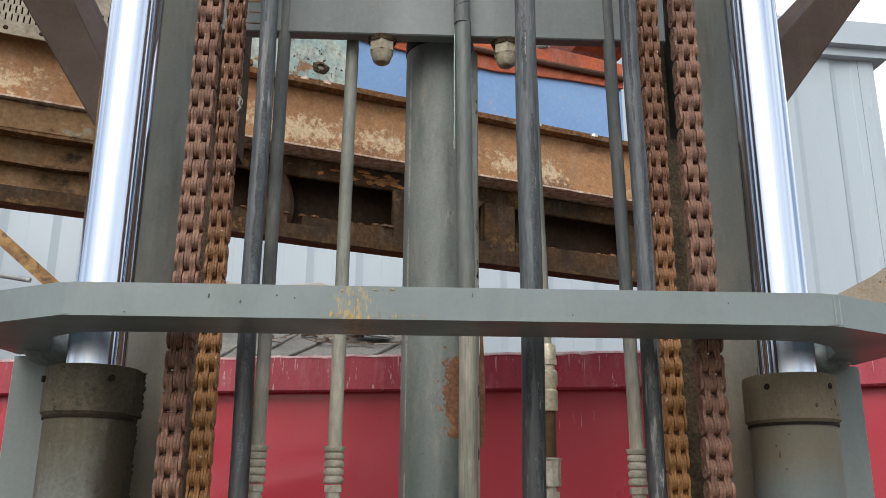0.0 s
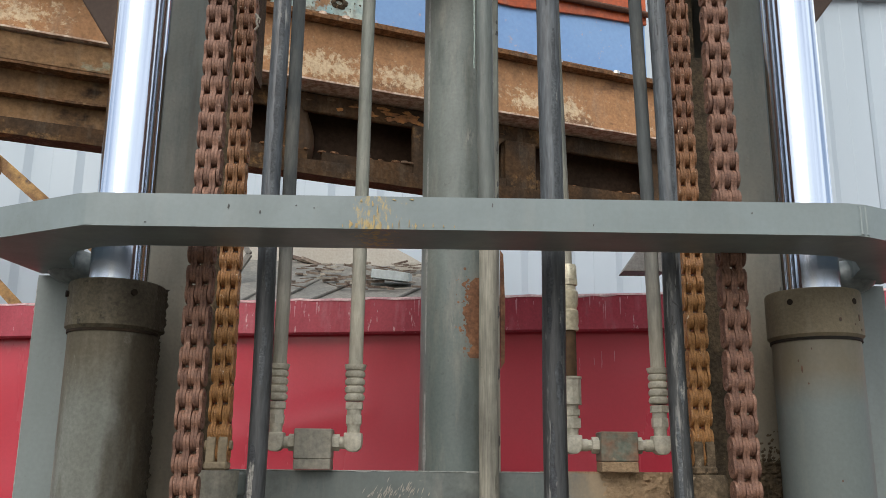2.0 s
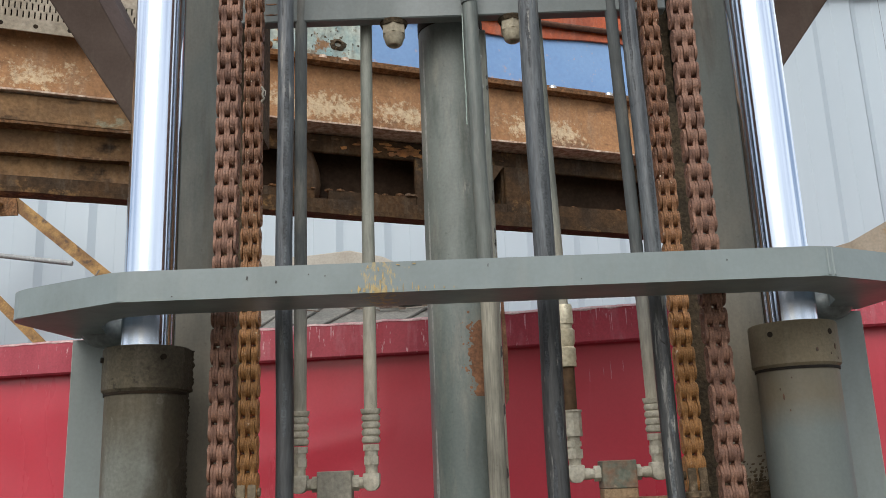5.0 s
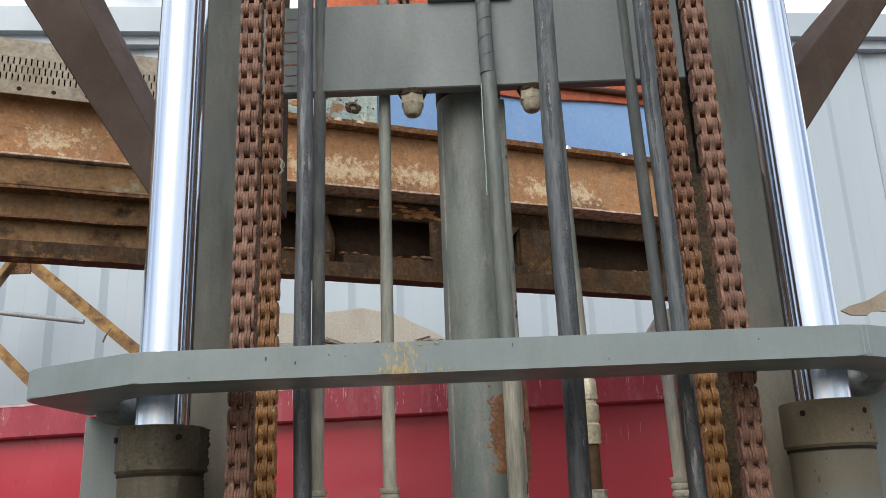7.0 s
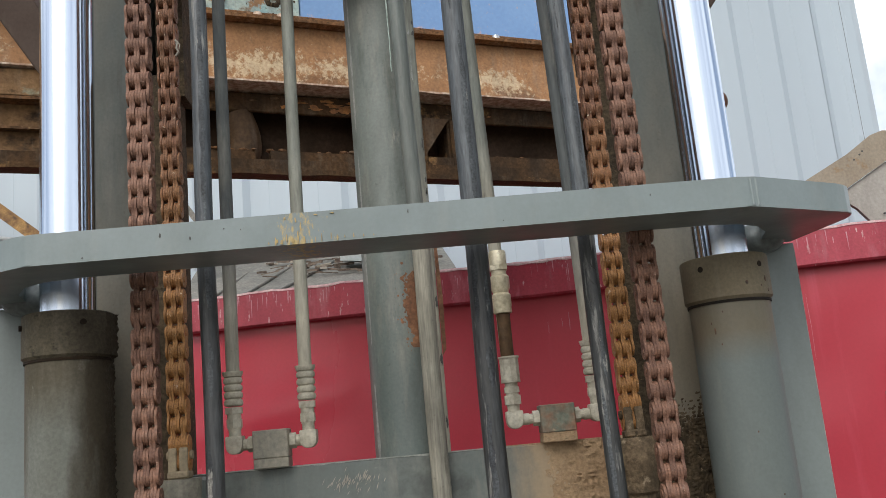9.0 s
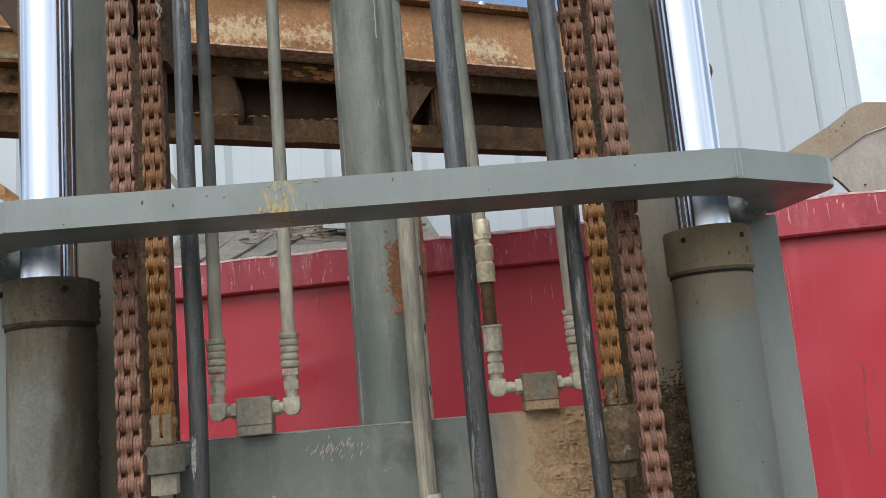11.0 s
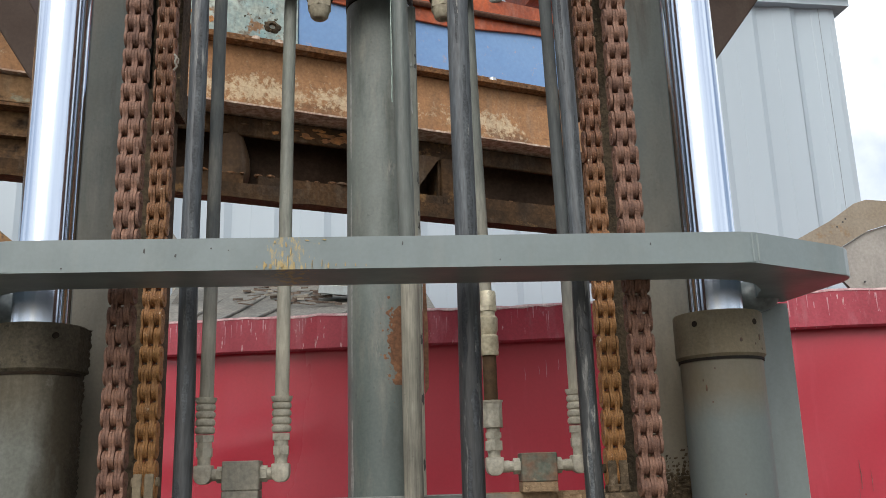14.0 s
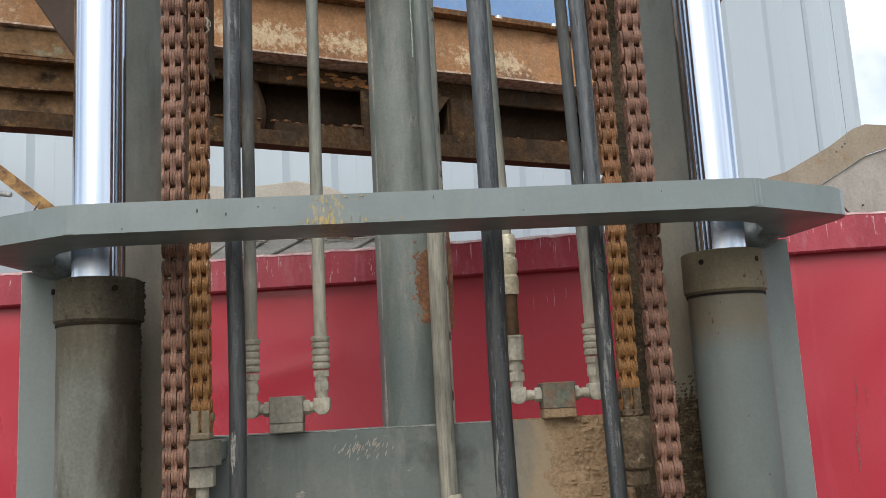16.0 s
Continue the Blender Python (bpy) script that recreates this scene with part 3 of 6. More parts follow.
for i in range(nu):
    for k in range(nz):
        bm.faces.new((cols[i][k], cols[i + 1][k], cols[i + 1][k + 1], cols[i][k + 1]))
bm.faces.new([back[0][0], back[0][1], back[1][1], back[1][0]])
bm.faces.new([c[0] for c in cols] + [back[1][0], back[0][0]])
bm.faces.new([c[-1] for c in cols[::-1]] + [back[0][1], back[1][1]])
bm.faces.new(cols[0] + [back[0][1], back[0][0]])
bm.faces.new(cols[-1][::-1] + [back[1][0], back[1][1]])
part("side_wall", bm, M_RED, container, "dented glossy red side", 30)
bm = bmesh.new()
n = 160
prof = [(0.03, SEAM + 0.018), (-0.03, SEAM), (-0.045, SEAM + 0.012), (-0.04, LIP - 0.012), (-0.028, LIP), (0.06, LIP + 0.004), (0.1, LIP - 0.01), (0.1, SEAM + 0.018)]
rings = []
for i in range(n + 1):
    u = L0 + (L1 - L0) * i / n
    w = 0.012 * noise.noise(Vector((u * 2.2, 0, 3))) + 0.008 * noise.noise(Vector((u * 9, 1, 3)))
    rings.append([bm.verts.new(CON @ Vector((u, y + w * 0.6, z + (w if z > SEAM + 0.05 else w * 0.35)))) for y, z in prof])
for a, b in zip(rings, rings[1:]):
    for i in range(len(prof)):
        bm.faces.new((a[i], a[(i + 1) % len(prof)], b[(i + 1) % len(prof)], b[i]))
bm.faces.new(rings[0])
bm.faces.new(rings[-1][::-1])
part("top_lip", bm, M_REDLIP, container, "scratched and bent red top lip")
for x in (L0 + 0.4, L1 - 0.8):
    bm = bmesh.new()
    box(bm, x, x + 0.4, 0.1, 2.2, 0.0, 0.1, 0.01, CON)
    part("skid", bm, M_RED, container)
# dust along the upper edge of the lip and pale runs down its face


def lip_wave(u):
    return 0.012 * noise.noise(Vector((u * 2.2, 0, 3))) + 0.008 * noise.noise(Vector((u * 9, 1, 3)))


bm = bmesh.new()
rows_ = []
for i in range(n + 1):
    u = L0 + (L1 - L0) * i / n
    w = lip_wave(u)
    drop = 0.012 + 0.016 * abs(noise.noise(Vector((u * 7, 5, 1))))
    rows_.append([bm.verts.new(CON @ Vector(p)) for p in ((u, -0.0435 + w * 0.6, LIP - drop + w), (u, -0.0425 + w * 0.6, LIP - 0.011 + w), (u, -0.0295 + w * 0.6, LIP + 0.002 + w), (u, 0.02 + w * 0.6, LIP + 0.005 + w))])
for p, q in zip(rows_, rows_[1:]):
    for k in range(3):
        bm.faces.new((p[k], p[k + 1], q[k + 1], q[k]))
part("dust_line", bm, M_DUSTLINE, container, "pale dust on the upper edge")
for k in range(80):
    u = rnd.uniform(-1.6, 2.9)
    z1_ = LIP - 0.015 - 0.05 * rnd.random() ** 2
    ln = rnd.uniform(0.015, 0.11)
    wd = rnd.uniform(0.0012, 0.006)
    w = lip_wave(u)
    bm = bmesh.new()
    rows_ = []
    for q_ in range(6):
        z = max(SEAM + 0.02, z1_ - ln * q_ / 5)
        fz = (z - SEAM) / (LIP - SEAM)
        ww = wd * (1 - 0.75 * q_ / 5) * (0.7 + 0.5 * noise.noise(Vector((u * 9, q_, 3))))
        yy = -0.0468 + 0.0045 * fz + w * 0.6
        rows_.append([bm.verts.new(CON @ Vector((x, yy, z + w * (0.35 + 0.65 * fz)))) for x in (u - ww, u + ww)])
    for p, q in zip(rows_, rows_[1:]):
        bm.faces.new((p[0], p[1], q[1], q[0]))
    part("pale_run", bm, M_SCRATCH, container)
# sign on the side
bm = bmesh.new()
box(bm, -2.00, -0.50, 0.008, 0.02, ZB - 1.75, ZB - 0.54, 0, CON)
sign = part("sign", bm, M_SIGN, container, "white painted sign panel with a red border line")
bm = bmesh.new()
for a in ((-1.97, -0.52, ZB - 0.58, ZB - 0.565), (-1.97, -0.52, ZB - 1.72, ZB - 1.705)):
    box(bm, a[0], a[1], 0.004, 0.008, a[2], a[3], 0, CON)
for a in (-1.97, -0.535):
    box(bm, a, a + 0.015, 0.004, 0.0075, ZB - 1.705, ZB - 0.58, 0, CON)
part("border", bm, M_SIGNRED, sign)
fd = bpy.data.curves.new("letter", "FONT")
fd.body = "X"
fd.size = 0.44
fd.extrude = 0.003
letter = new("letter", fd)
dg = bpy.context.evaluated_depsgraph_get()
lm = bpy.data.meshes.new_from_object(letter.evaluated_get(dg))
bpy.data.objects.remove(letter)
lm.transform(Matrix.Translation((0, -5.7, 0)) @ CON @ Matrix.Translation((-1.20, 0.003, ZB - 0.985)) @ Matrix.Rotation(radians(90), 4, "X"))
lm.materials.append(M_SIGNRED)
letter = new("letter", lm)
letter.parent = sign


# scratches and runs of the red side: place along it, upper and lower end, width
for x, z0, z1, w, mat in ((2.52, -0.40, -0.55, 0.007, M_RUSTSIDE), (2.49, -0.70, -0.90, 0.010, M_RUSTSIDE), (2.575, -0.45, -0.56, 0.005, M_RUSTSIDE), (2.505, -0.55, -0.78, 0.004, M_RUSTSIDE),
                          (-0.333, -0.53, -0.56, 0.02, M_RUSTSIDE), (-0.233, -0.55, -0.575, 0.016, M_RUSTSIDE), (0.78, 0.16, 0.09, 0.003, M_SCRATCH), (0.90, 0.20, 0.10, 0.004, M_SCRATCH), (0.86, 0.17, 0.12, 0.003, M_SCRATCH),
                          (0.97, 0.20, 0.14, 0.004, M_SCRATCH), (1.9, 0.1, -0.12, 0.003, M_SCRATCH), (2.2, 0.16, -0.2, 0.003, M_SCRATCH)):
    bm = bmesh.new()
    n = 14
    rows_ = []
    for k in range(n + 1):
        z = ZB + z0 + (z1 - z0) * k / n
        xx = x + 0.0025 * noise.noise(Vector((x * 9, k * 0.2, 2)))
        ww = w * (0.25 + 0.75 * abs(noise.noise(Vector((x * 5, k * 0.6, 7)))) + 0.3 * math.sin(math.pi * k / n))
        rows_.append([bm.verts.new(CON @ Vector((q, side_y(q, z) - 0.0035, z))) for q in (xx, xx + ww)])
    for p, q in zip(rows_, rows_[1:]):
        bm.faces.new((p[0], p[1], q[1], q[0]))
    part("scratch", bm, mat, container)

# ---- lift mast: outer uprights and guard bar ----
outer = thing("outer_mast", (0, 2.5, 0), "grey painted outer mast frame with a bolted guard bar across it", "mast")
for s in (-1, 1):
    bm = bmesh.new()
    prism(bm, [(s * 0.68, 2.40), (s * 0.89, 2.40), (s * 0.89, 2.70), (s * 0.73, 2.70), (s * 0.73, 2.67), (s * 0.86, 2.67), (s * 0.86, 2.43), (s * 0.68, 2.43)], 0.0, ZB - 0.06, "z", None)
    upright = part("outer_upright", bm, M_GREYBLUE, outer)
    bm = bmesh.new()
    rows_ = []
    for k in range(61):
        z = 0.9 + (ZB - 0.97) * k / 60
        w_ = 0.0009 + 0.0022 * abs(noise.noise(Vector((z * 18, s, 4))))
        rows_.append([bm.verts.new(p) for p in ((s * 0.8905 - s * w_, 2.3994, z), (s * 0.8905, 2.3994, z), (s * 0.8905, 2.3994 + w_, z))])
    for p, q in zip(rows_, rows_[1:]):
        for j in range(2):
            bm.faces.new((p[j], p[j + 1], q[j + 1], q[j]))
    part("worn_edge", bm, M_SCRAPED, upright, "edge worn to bare metal")
    bm = bmesh.new()
    prism(bm, [(s * 0.888, 2.412), (s * 0.96, 2.412), (s * 0.96, 2.60), (s * 0.888, 2.60)], 0.2, ZB - 0.72, "z")
    part("side_plate", bm, M_GREYBLUE, outer)
# guard bar outline seen from above
half = [(0.636, 2.0), (0.651, 2.0015), (0.666, 2.0065), (0.682, 2.0145), (0.868, 2.113), (0.890, 2.127), (0.906, 2.145), (0.914, 2.168), (0.913, 2.19), (0.885, 2.40), (0.80, 2.40), (0.795, 2.33), (0.775, 2.255), (0.735, 2.19), (0.68, 2.15), (0.60, 2.135)]
outline = half + [(-x, y) for x, y in half[::-1]]
bm = bmesh.new()
prism(bm, outline, ZB - 0.057, ZB, "z", None, 0.0022)
bar = part("guard_bar", bm, M_BAR, outer, "thick grey guard bar with yellow paint marks")
for s in (-1, 1):
    bm = bmesh.new()
    bmesh.ops.create_uvsphere(bm, u_segments=20, v_segments=12, radius=0.038, matrix=Matrix.Translation((s * 0.806, 2.372, ZB - 0.048)) @ Matrix.Diagonal((1.45, 0.9, 0.95, 1)))
    part("lug", bm, M_LUG, outer, smooth=30)
# weld bead at one bend, chips and yellow marks on the bar
bm = bmesh.new()
for x_ in (0.658, 0.669):
    cyl(bm, (x_, 2.0045 + (x_ - 0.658) * 0.4, ZB - 0.054), (x_, 2.0045 + (x_ - 0.658) * 0.4, ZB - 0.004), 0.0032, seg=8)
part("bend_seam", bm, M_BAR, bar)
chips = [(-0.413, -0.021, 0.003, 0.007), (0.030, -0.013, 0.002, 0.006), (-0.36, -0.03, 0.003, 0.005), (-0.27, -0.022, 0.002, 0.002), (-0.3, -0.018, 0.0025, 0.002), (0.2, -0.045, 0.002, 0.002), (0.47, -0.02, 0.002, 0.003), (-0.55, -0.05, 0.003, 0.002)]
for x, z, w, h in chips:
    w, h = w * 0.6, h * 0.65
    bm = bmesh.new()
    prism(bm, [(x - w, ZB + z - h * 0.6), (x + w * 0.4, ZB + z - h), (x + w, ZB + z + h * 0.5), (x, ZB + z + h), (x - w * 0.6, ZB + z + h * 0.3)], 1.9988, 2.001, "y")
    part("paint_chip", bm, M_SOOT, bar)


def blot(x, z, w, h, seed):
    """An uneven paint mark outline."""
    pts = []
    for i in range(14):
        a = i / 14 * math.tau
        k = 0.65 + 0.6 * noise.noise(Vector((seed * 3.1, math.cos(a) * 1.7, math.sin(a) * 1.7)))
        pts.append((x + w * k * math.cos(a), z + h * k * math.sin(a)))
    return pts


marks = [(-0.222, -0.049, 0.004, 0.009), (-0.212, -0.052, 0.0035, 0.006), (-0.203, -0.045, 0.0015, 0.012), (-0.192, -0.050, 0.004, 0.010), (-0.183, -0.044, 0.002, 0.016), (-0.178, -0.026, 0.0018, 0.014), (-0.172, -0.050, 0.003, 0.009),
         (-0.186, -0.012, 0.003, 0.006), (-0.205, -0.008, 0.0025, 0.005), (-0.152, -0.051, 0.0012, 0.006), (-0.141, -0.049, 0.0014, 0.009), (-0.124, -0.048, 0.0016, 0.008), (-0.113, -0.051, 0.0025, 0.006), (-0.100, -0.050, 0.0012, 0.005),
         (-0.084, -0.050, 0.0014, 0.006), (-0.066, -0.051, 0.0016, 0.004), (-0.048, -0.051, 0.0012, 0.003), (-0.15, -0.006, 0.004, 0.002), (-0.12, -0.005, 0.005, 0.0015), (-0.235, -0.052, 0.0015, 0.003)]
for i, (x, z, w, h) in enumerate(marks):
    x += 0.014
    bm = bmesh.new()
    prism(bm, blot(x, ZB + z, w, h, i), 1.9985, 2.001, "y")
    part("yellow_mark", bm, M_YELLOWPAINT, bar)

# ---- lift cylinders ----
for s in (-1, 1):
    c = thing("lift_cylinder", (s * 0.678, 2.27, 0), "lift cylinder with a dusty barrel and a polished chrome rod", "hydraulic cylinder", "lift cylinders")
    bm = bmesh.new()
    lathe(bm, s * 0.678, 2.27, [(0.0815, 0.05), (0.0815, ZB - 0.2)], 48)
    part("barrel", bm, M_BARREL if s < 0 else M_BARREL_R, c, "brown-stained barrel" if s < 0 else "dusty grey-blue barrel", 40)
    bm = bmesh.new()
    lathe(bm, s * 0.678, 2.27, [(0.083, ZB - 0.199), (0.0885, ZB - 0.193), (0.0885, ZB - 0.111), (0.0865, ZB - 0.107), (0.062, ZB - 0.105), (0.06, ZB - 0.112)], 48)
    cap = part("gland_cap", bm, M_CAP if s < 0 else M_CAP_R, c, "dusty olive gland cap with spanner holes", 30)
    bm = bmesh.new()
    lathe(bm, s * 0.678, 2.27, [(0.0817, ZB - 0.2045), (0.0842, ZB - 0.2045), (0.0842, ZB - 0.1992), (0.0817, ZB - 0.1992)], 48)
    part("seal_ring", bm, M_PIT, cap, "black seal ring", 30)
    for a in (-58, -153, 20) if s < 0 else (-134, -52, 30):
        a = radians(a - 6 * s)
        d = Vector((math.cos(a), math.sin(a), 0))
        p = Vector((s * 0.678, 2.27, ZB - 0.132))
        bm = bmesh.new()
        cyl(bm, p + d * 0.08, p + d * (0.0892 if s > 0 else 0.0935), 0.006, seg=12)
        part("spanner_hole", bm, M_PIT, cap)
    bm = bmesh.new()
    lathe(bm, s * 0.678, 2.27, [(0.055, ZB - 0.12), (0.055, 3.9)], 64)
    part("rod", bm, M_CHROME, c, "polished chrome rod", 40)
# chipped paint on the right-hand cap and barrel: turn, height, half width, half height
for deg, z, w, h, r in ((24, -0.169, 0.004, 0.006, 0.0885), (56, -0.162, 0.003, 0.009, 0.0885), (46, -0.176, 0.002, 0.003, 0.0885), (-13, -0.222, 0.002, 0.003, 0.0815), (-27, -0.259, 0.0025, 0.010, 0.0815),
                        (-20, -0.286, 0.002, 0.003, 0.0815), (-31, -0.243, 0.0015, 0.004, 0.0815), (10, -0.46, 0.002, 0.003, 0.0815), (33, -0.58, 0.002, 0.0025, 0.0815), (60, -0.185, 0.0015, 0.004, 0.0885)):
    a = radians(-106.6 + deg)
    m = Matrix.Translation((0.678 + r * math.cos(a), 2.27 + r * math.sin(a), ZB + z)) @ Matrix.Rotation(a + math.pi / 2, 4, "Z")
    bm = bmesh.new()
    prism(bm, [(w * (0.7 + 0.5 * noise.noise(Vector((deg, k, 1)))) * math.cos(k * math.tau / 9), h * (0.7 + 0.5 * noise.noise(Vector((deg, k, 5)))) * math.sin(k * math.tau / 9)) for k in range(9)], -0.0008, 0.0015, "y", m)
    part("paint_chip", bm, M_CHIP, cap)
# mud: a gritty band on the flank of one barrel, a crust on the upright beside the other
bm = bmesh.new()
grid = []
for i in range(41):
    col = []
    for k in range(221):
        z = ZB - 0.80 + 0.69 * k / 220
        rim = -22 + 9 * noise.noise(Vector((z * 7, 4, 1))) + 8 * noise.noise(Vector((z * 30, 4, 7))) + 6 * noise.noise(Vector((z * 95, 2, 7))) - (6 if z < ZB - 0.35 else 0)
        a = radians(rim + (62 - rim) * i / 40)
        f = min(1, i / 14, (40 - i) / 5)
        h = 0.0011 * min(1, i / 4) + f * (0.0008 + 0.0012 * noise.noise(Vector((a * 30, z * 130, 2))) + 0.0105 * min(1, i / 16) ** 2 * abs(noise.noise(Vector((a * 12, z * 85, 6)))))
        r = (0.0815 if z < ZB - 0.196 else 0.0885) + h - 0.0010
        col.append(bm.verts.new((-0.678 + r * math.cos(a), 2.27 + r * math.sin(a), z)))
    grid.append(col)
for i in range(40):
    for k in range(220):
        bm.faces.new((grid[i][k], grid[i + 1][k], grid[i + 1][k + 1], grid[i][k + 1]))
tagged(part("mud_crust", bm, M_GRIT, None, "", 60), "dark oily grit stuck along the cylinder barrel", "mud", kind="stuff")
bm = bmesh.new()
grid = []
for i in range(45):
    col = []
    for k in range(261):
        x_, z_ = 0.567 + 0.113 * i / 44, ZB - 1.05 + 0.70 * k / 260
        top = ZB - 0.40 + 0.03 * noise.noise(Vector((x_ * 25, 3, 1))) + 0.35 * (x_ - 0.62)
        on = min(1, max(0, (top - z_) * 9 + 0.25))
        cell = noise.noise(Vector((x_ * 120, z_ * 120, 5)))
        bead = min(1, max(0, 1.7 * abs(cell) + 1.5 * on - 0.85)) if on > 0 else 0
        h_ = bead * (0.003 + 0.0085 * abs(cell) + 0.003 * noise.noise(Vector((x_ * 300, z_ * 300, 2)))) - 0.001
        col.append(bm.verts.new((x_, 2.4495 - h_, z_)))
    grid.append(col)
for i in range(44):
    for k in range(260):
        bm.faces.new((grid[i][k], grid[i + 1][k], grid[i + 1][k + 1], grid[i][k + 1]))
tagged(part("mud_crust", bm, M_MUDGRAIN, None, "", 60), "rough brown mud crust on the mast upright", "mud", kind="stuff")

# ---- inner mast ----
inner = thing("inner_mast", (0, 2.6, 0.3), "dusty grey inner mast with cross plates and a central lift cylinder", "mast")
for s in (-1, 1):
    bm = bmesh.new()
    prism(bm, [(s * 0.565, 2.45), (s * 0.72, 2.45), (s * 0.72, 2.66), (s * 0.565, 2.66), (s * 0.565, 2.63), (s * 0.69, 2.63), (s * 0.69, 2.48), (s * 0.565, 2.48)], 0.3, 4.3, "z")
    part("inner_upright", bm, M_UPRIGHT, inner)
    bm = bmesh.new()
    prism(bm, [(s * 0.485, 2.40), (s * 0.555, 2.40), (s * 0.555, 2.62), (s * 0.515, 2.62), (s * 0.515, 2.44), (s * 0.485, 2.44)], 0.3, ZB + 0.46, "z")
    part("chain_rail", bm, M_MUDSHADE, inner, "brown dirty rail")
# dark strips painted where the inside of the upright channel lies in shade
for s in (-1, 1):
    bm = bmesh.new()
    prism(bm, [(s * 0.495, 2.54), (s * 0.563, 2.54), (s * 0.563, 2.62), (s * 0.495, 2.62)], ZB + 0.462, 4.3, "z")
    part("rail_back", bm, M_MUDSHADE, inner, "dark strip for the shaded channel inside")
PB, PT = ZB + 0.722, ZB + 0.965
bm = bmesh.new()
box(bm, -0.53, 0.53, 2.42, 2.455, PB, PT, 0.003)
plate = part("upper_cross_plate", bm, M_PLATE, inner, "clean grey cross plate with rust streaks at its ends")
for s in (-1, 1):
    for i in range(7):
        z = PB + 0.02 + i * 0.031 + rnd.uniform(-0.004, 0.004)
        bm = bmesh.new()
        prism(bm, blot(s * 0.452, z, rnd.uniform(0.02, 0.03), rnd.uniform(0.0025, 0.004), i + 20 * s), 2.4188, 2.4205, "y")
        part("rust_streak", bm, M_STAIN, plate)
bm = bmesh.new()
prism(bm, [(-0.105, PT - 0.002), (0.11, PT - 0.002), (0.105, PT + 0.012), (0.103, PT + 0.092), (-0.098, PT + 0.092), (-0.1, PT + 0.012)], 2.405, 2.45, "y", None, 0.003)
collar = part("rod_collar", bm, M_PLATE, inner)
for x in (-0.042, 0.047):
    bm = bmesh.new()
    cyl(bm, (x, 2.405, PT + 0.077), (x, 2.4, PT + 0.077), 0.02, seg=20)
    hexnut(bm, (x, 2.401, PT + 0.077), 0.0175, 0.014, (0, -1, 0))
    part("bolt", bm, M_BOLT, collar, "bright zinc hex bolt")
for x in (-0.151, 0.147):
    bm = bmesh.new()
    lathe(bm, x, 2.45, [(0.008, PB - 0.054), (0.009, PB - 0.060), (0.016, PB - 0.060), (0.021, PB - 0.055), (0.0235, PB - 0.046), (0.0265, PB - 0.038), (0.028, PB - 0.032)], 18)
    hexnut(bm, (x, 2.45, PB - 0.033), 0.031, 0.024)
    part("anchor_nut", bm, M_NUT, inner, "dusty anchor nut", 30)
    bm = bmesh.new()
    cyl(bm, (x, 2.45, PB - 0.010), (x, 2.45, PB + 0.001), 0.031, 0.036, 20)
    part("anchor_seat", bm, M_MUDSHADE, inner, "dark rusty anchor seat", 30)
# central cylinder
bm = bmesh.new()
lathe(bm, -0.007, 2.585, [(0.085, 0.4), (0.085, PB + 0.030)], 48)
column = part("centre_cylinder", bm, M_INNER, inner, "grey centre cylinder with a bare rust patch", 40)
bm = bmesh.new()
lathe(bm, -0.007, 2.585, [(0.06, PB + 0.066), (0.06, PT + 0.1), (0.078, PT + 0.1), (0.078, PT + 0.16), (0.074, PT + 0.165), (0.074, PT + 0.9)], 40)
part("centre_rod_head", bm, M_BARREL, inner, "", 30)
# added black ring that stands in for the shade under the cross plate
bm = bmesh.new()
lathe(bm, -0.007, 2.585, [(0.080, PB + 0.0305), (0.0865, PB + 0.032), (0.0865, PB + 0.062), (0.08, PB + 0.065)], 48)
part("wiper_seal", bm, M_PIT, inner, "black ring for the shade under the plate", 40)
bm = bmesh.new()
box(bm, 0.055, 0.082, 2.49, 2.52, 0.5, PB - 0.002, 0.003)
strip = part("edge_strip", bm, M_HOSEDUST, inner, "pale dusty edge strip")
for k in range(34):
    # peeled paint on the strip
    z = rnd.uniform(ZB + 0.03, PB - 0.06) if k < 20 else rnd.uniform(ZB - 0.42, ZB - 0.07)
    x = rnd.choice((0.0585, 0.0785, 0.068))
    bm = bmesh.new()
    prism(bm, blot(x, z, rnd.uniform(0.0025, 0.0045), rnd.uniform(0.006, 0.028), k + 60), 2.4885, 2.4902, "y")
    part("peeled_patch", bm, M_SOOT if k % 3 else M_SCRAPED, strip)
bm = bmesh.new()
prism(bm, [(0.0835, ZB - 0.235), (0.092, ZB - 0.22), (0.094, ZB - 0.10), (0.0905, ZB + 0.02), (0.0835, ZB + 0.03)], 2.492, 2.50, "y")
part("rust_flange", bm, M_STAIN, inner, "bare rusty edge")
# pale uneven lines down the left side of the centre cylinder
for z0, z1 in ((ZB - 0.6, ZB - 0.28), (ZB - 0.2, ZB + 0.28), (ZB + 0.33, PB - 0.01)):
    bm = bmesh.new()
    rows_ = []
    for k in range(41):
        z = z0 + (z1 - z0) * k / 40
        w_ = 0.085 * math.sin(math.pi * k / 40) ** 0.3 * (0.5 + 0.8 * abs(noise.noise(Vector((z * 14, 2, 9)))))
        rows_.append([bm.verts.new((-0.007 + 0.0856 * math.sin(a), 2.585 - 0.0856 * math.cos(a), z)) for a in (-1.02 - w_, -1.02, -1.02 + w_)])
    for p, q in zip(rows_, rows_[1:]):
        for j in range(2):
            bm.faces.new((p[j], p[j + 1], q[j + 1], q[j]))
    part("scraped_line", bm, M_SCRAPED, column, "pale uneven line")
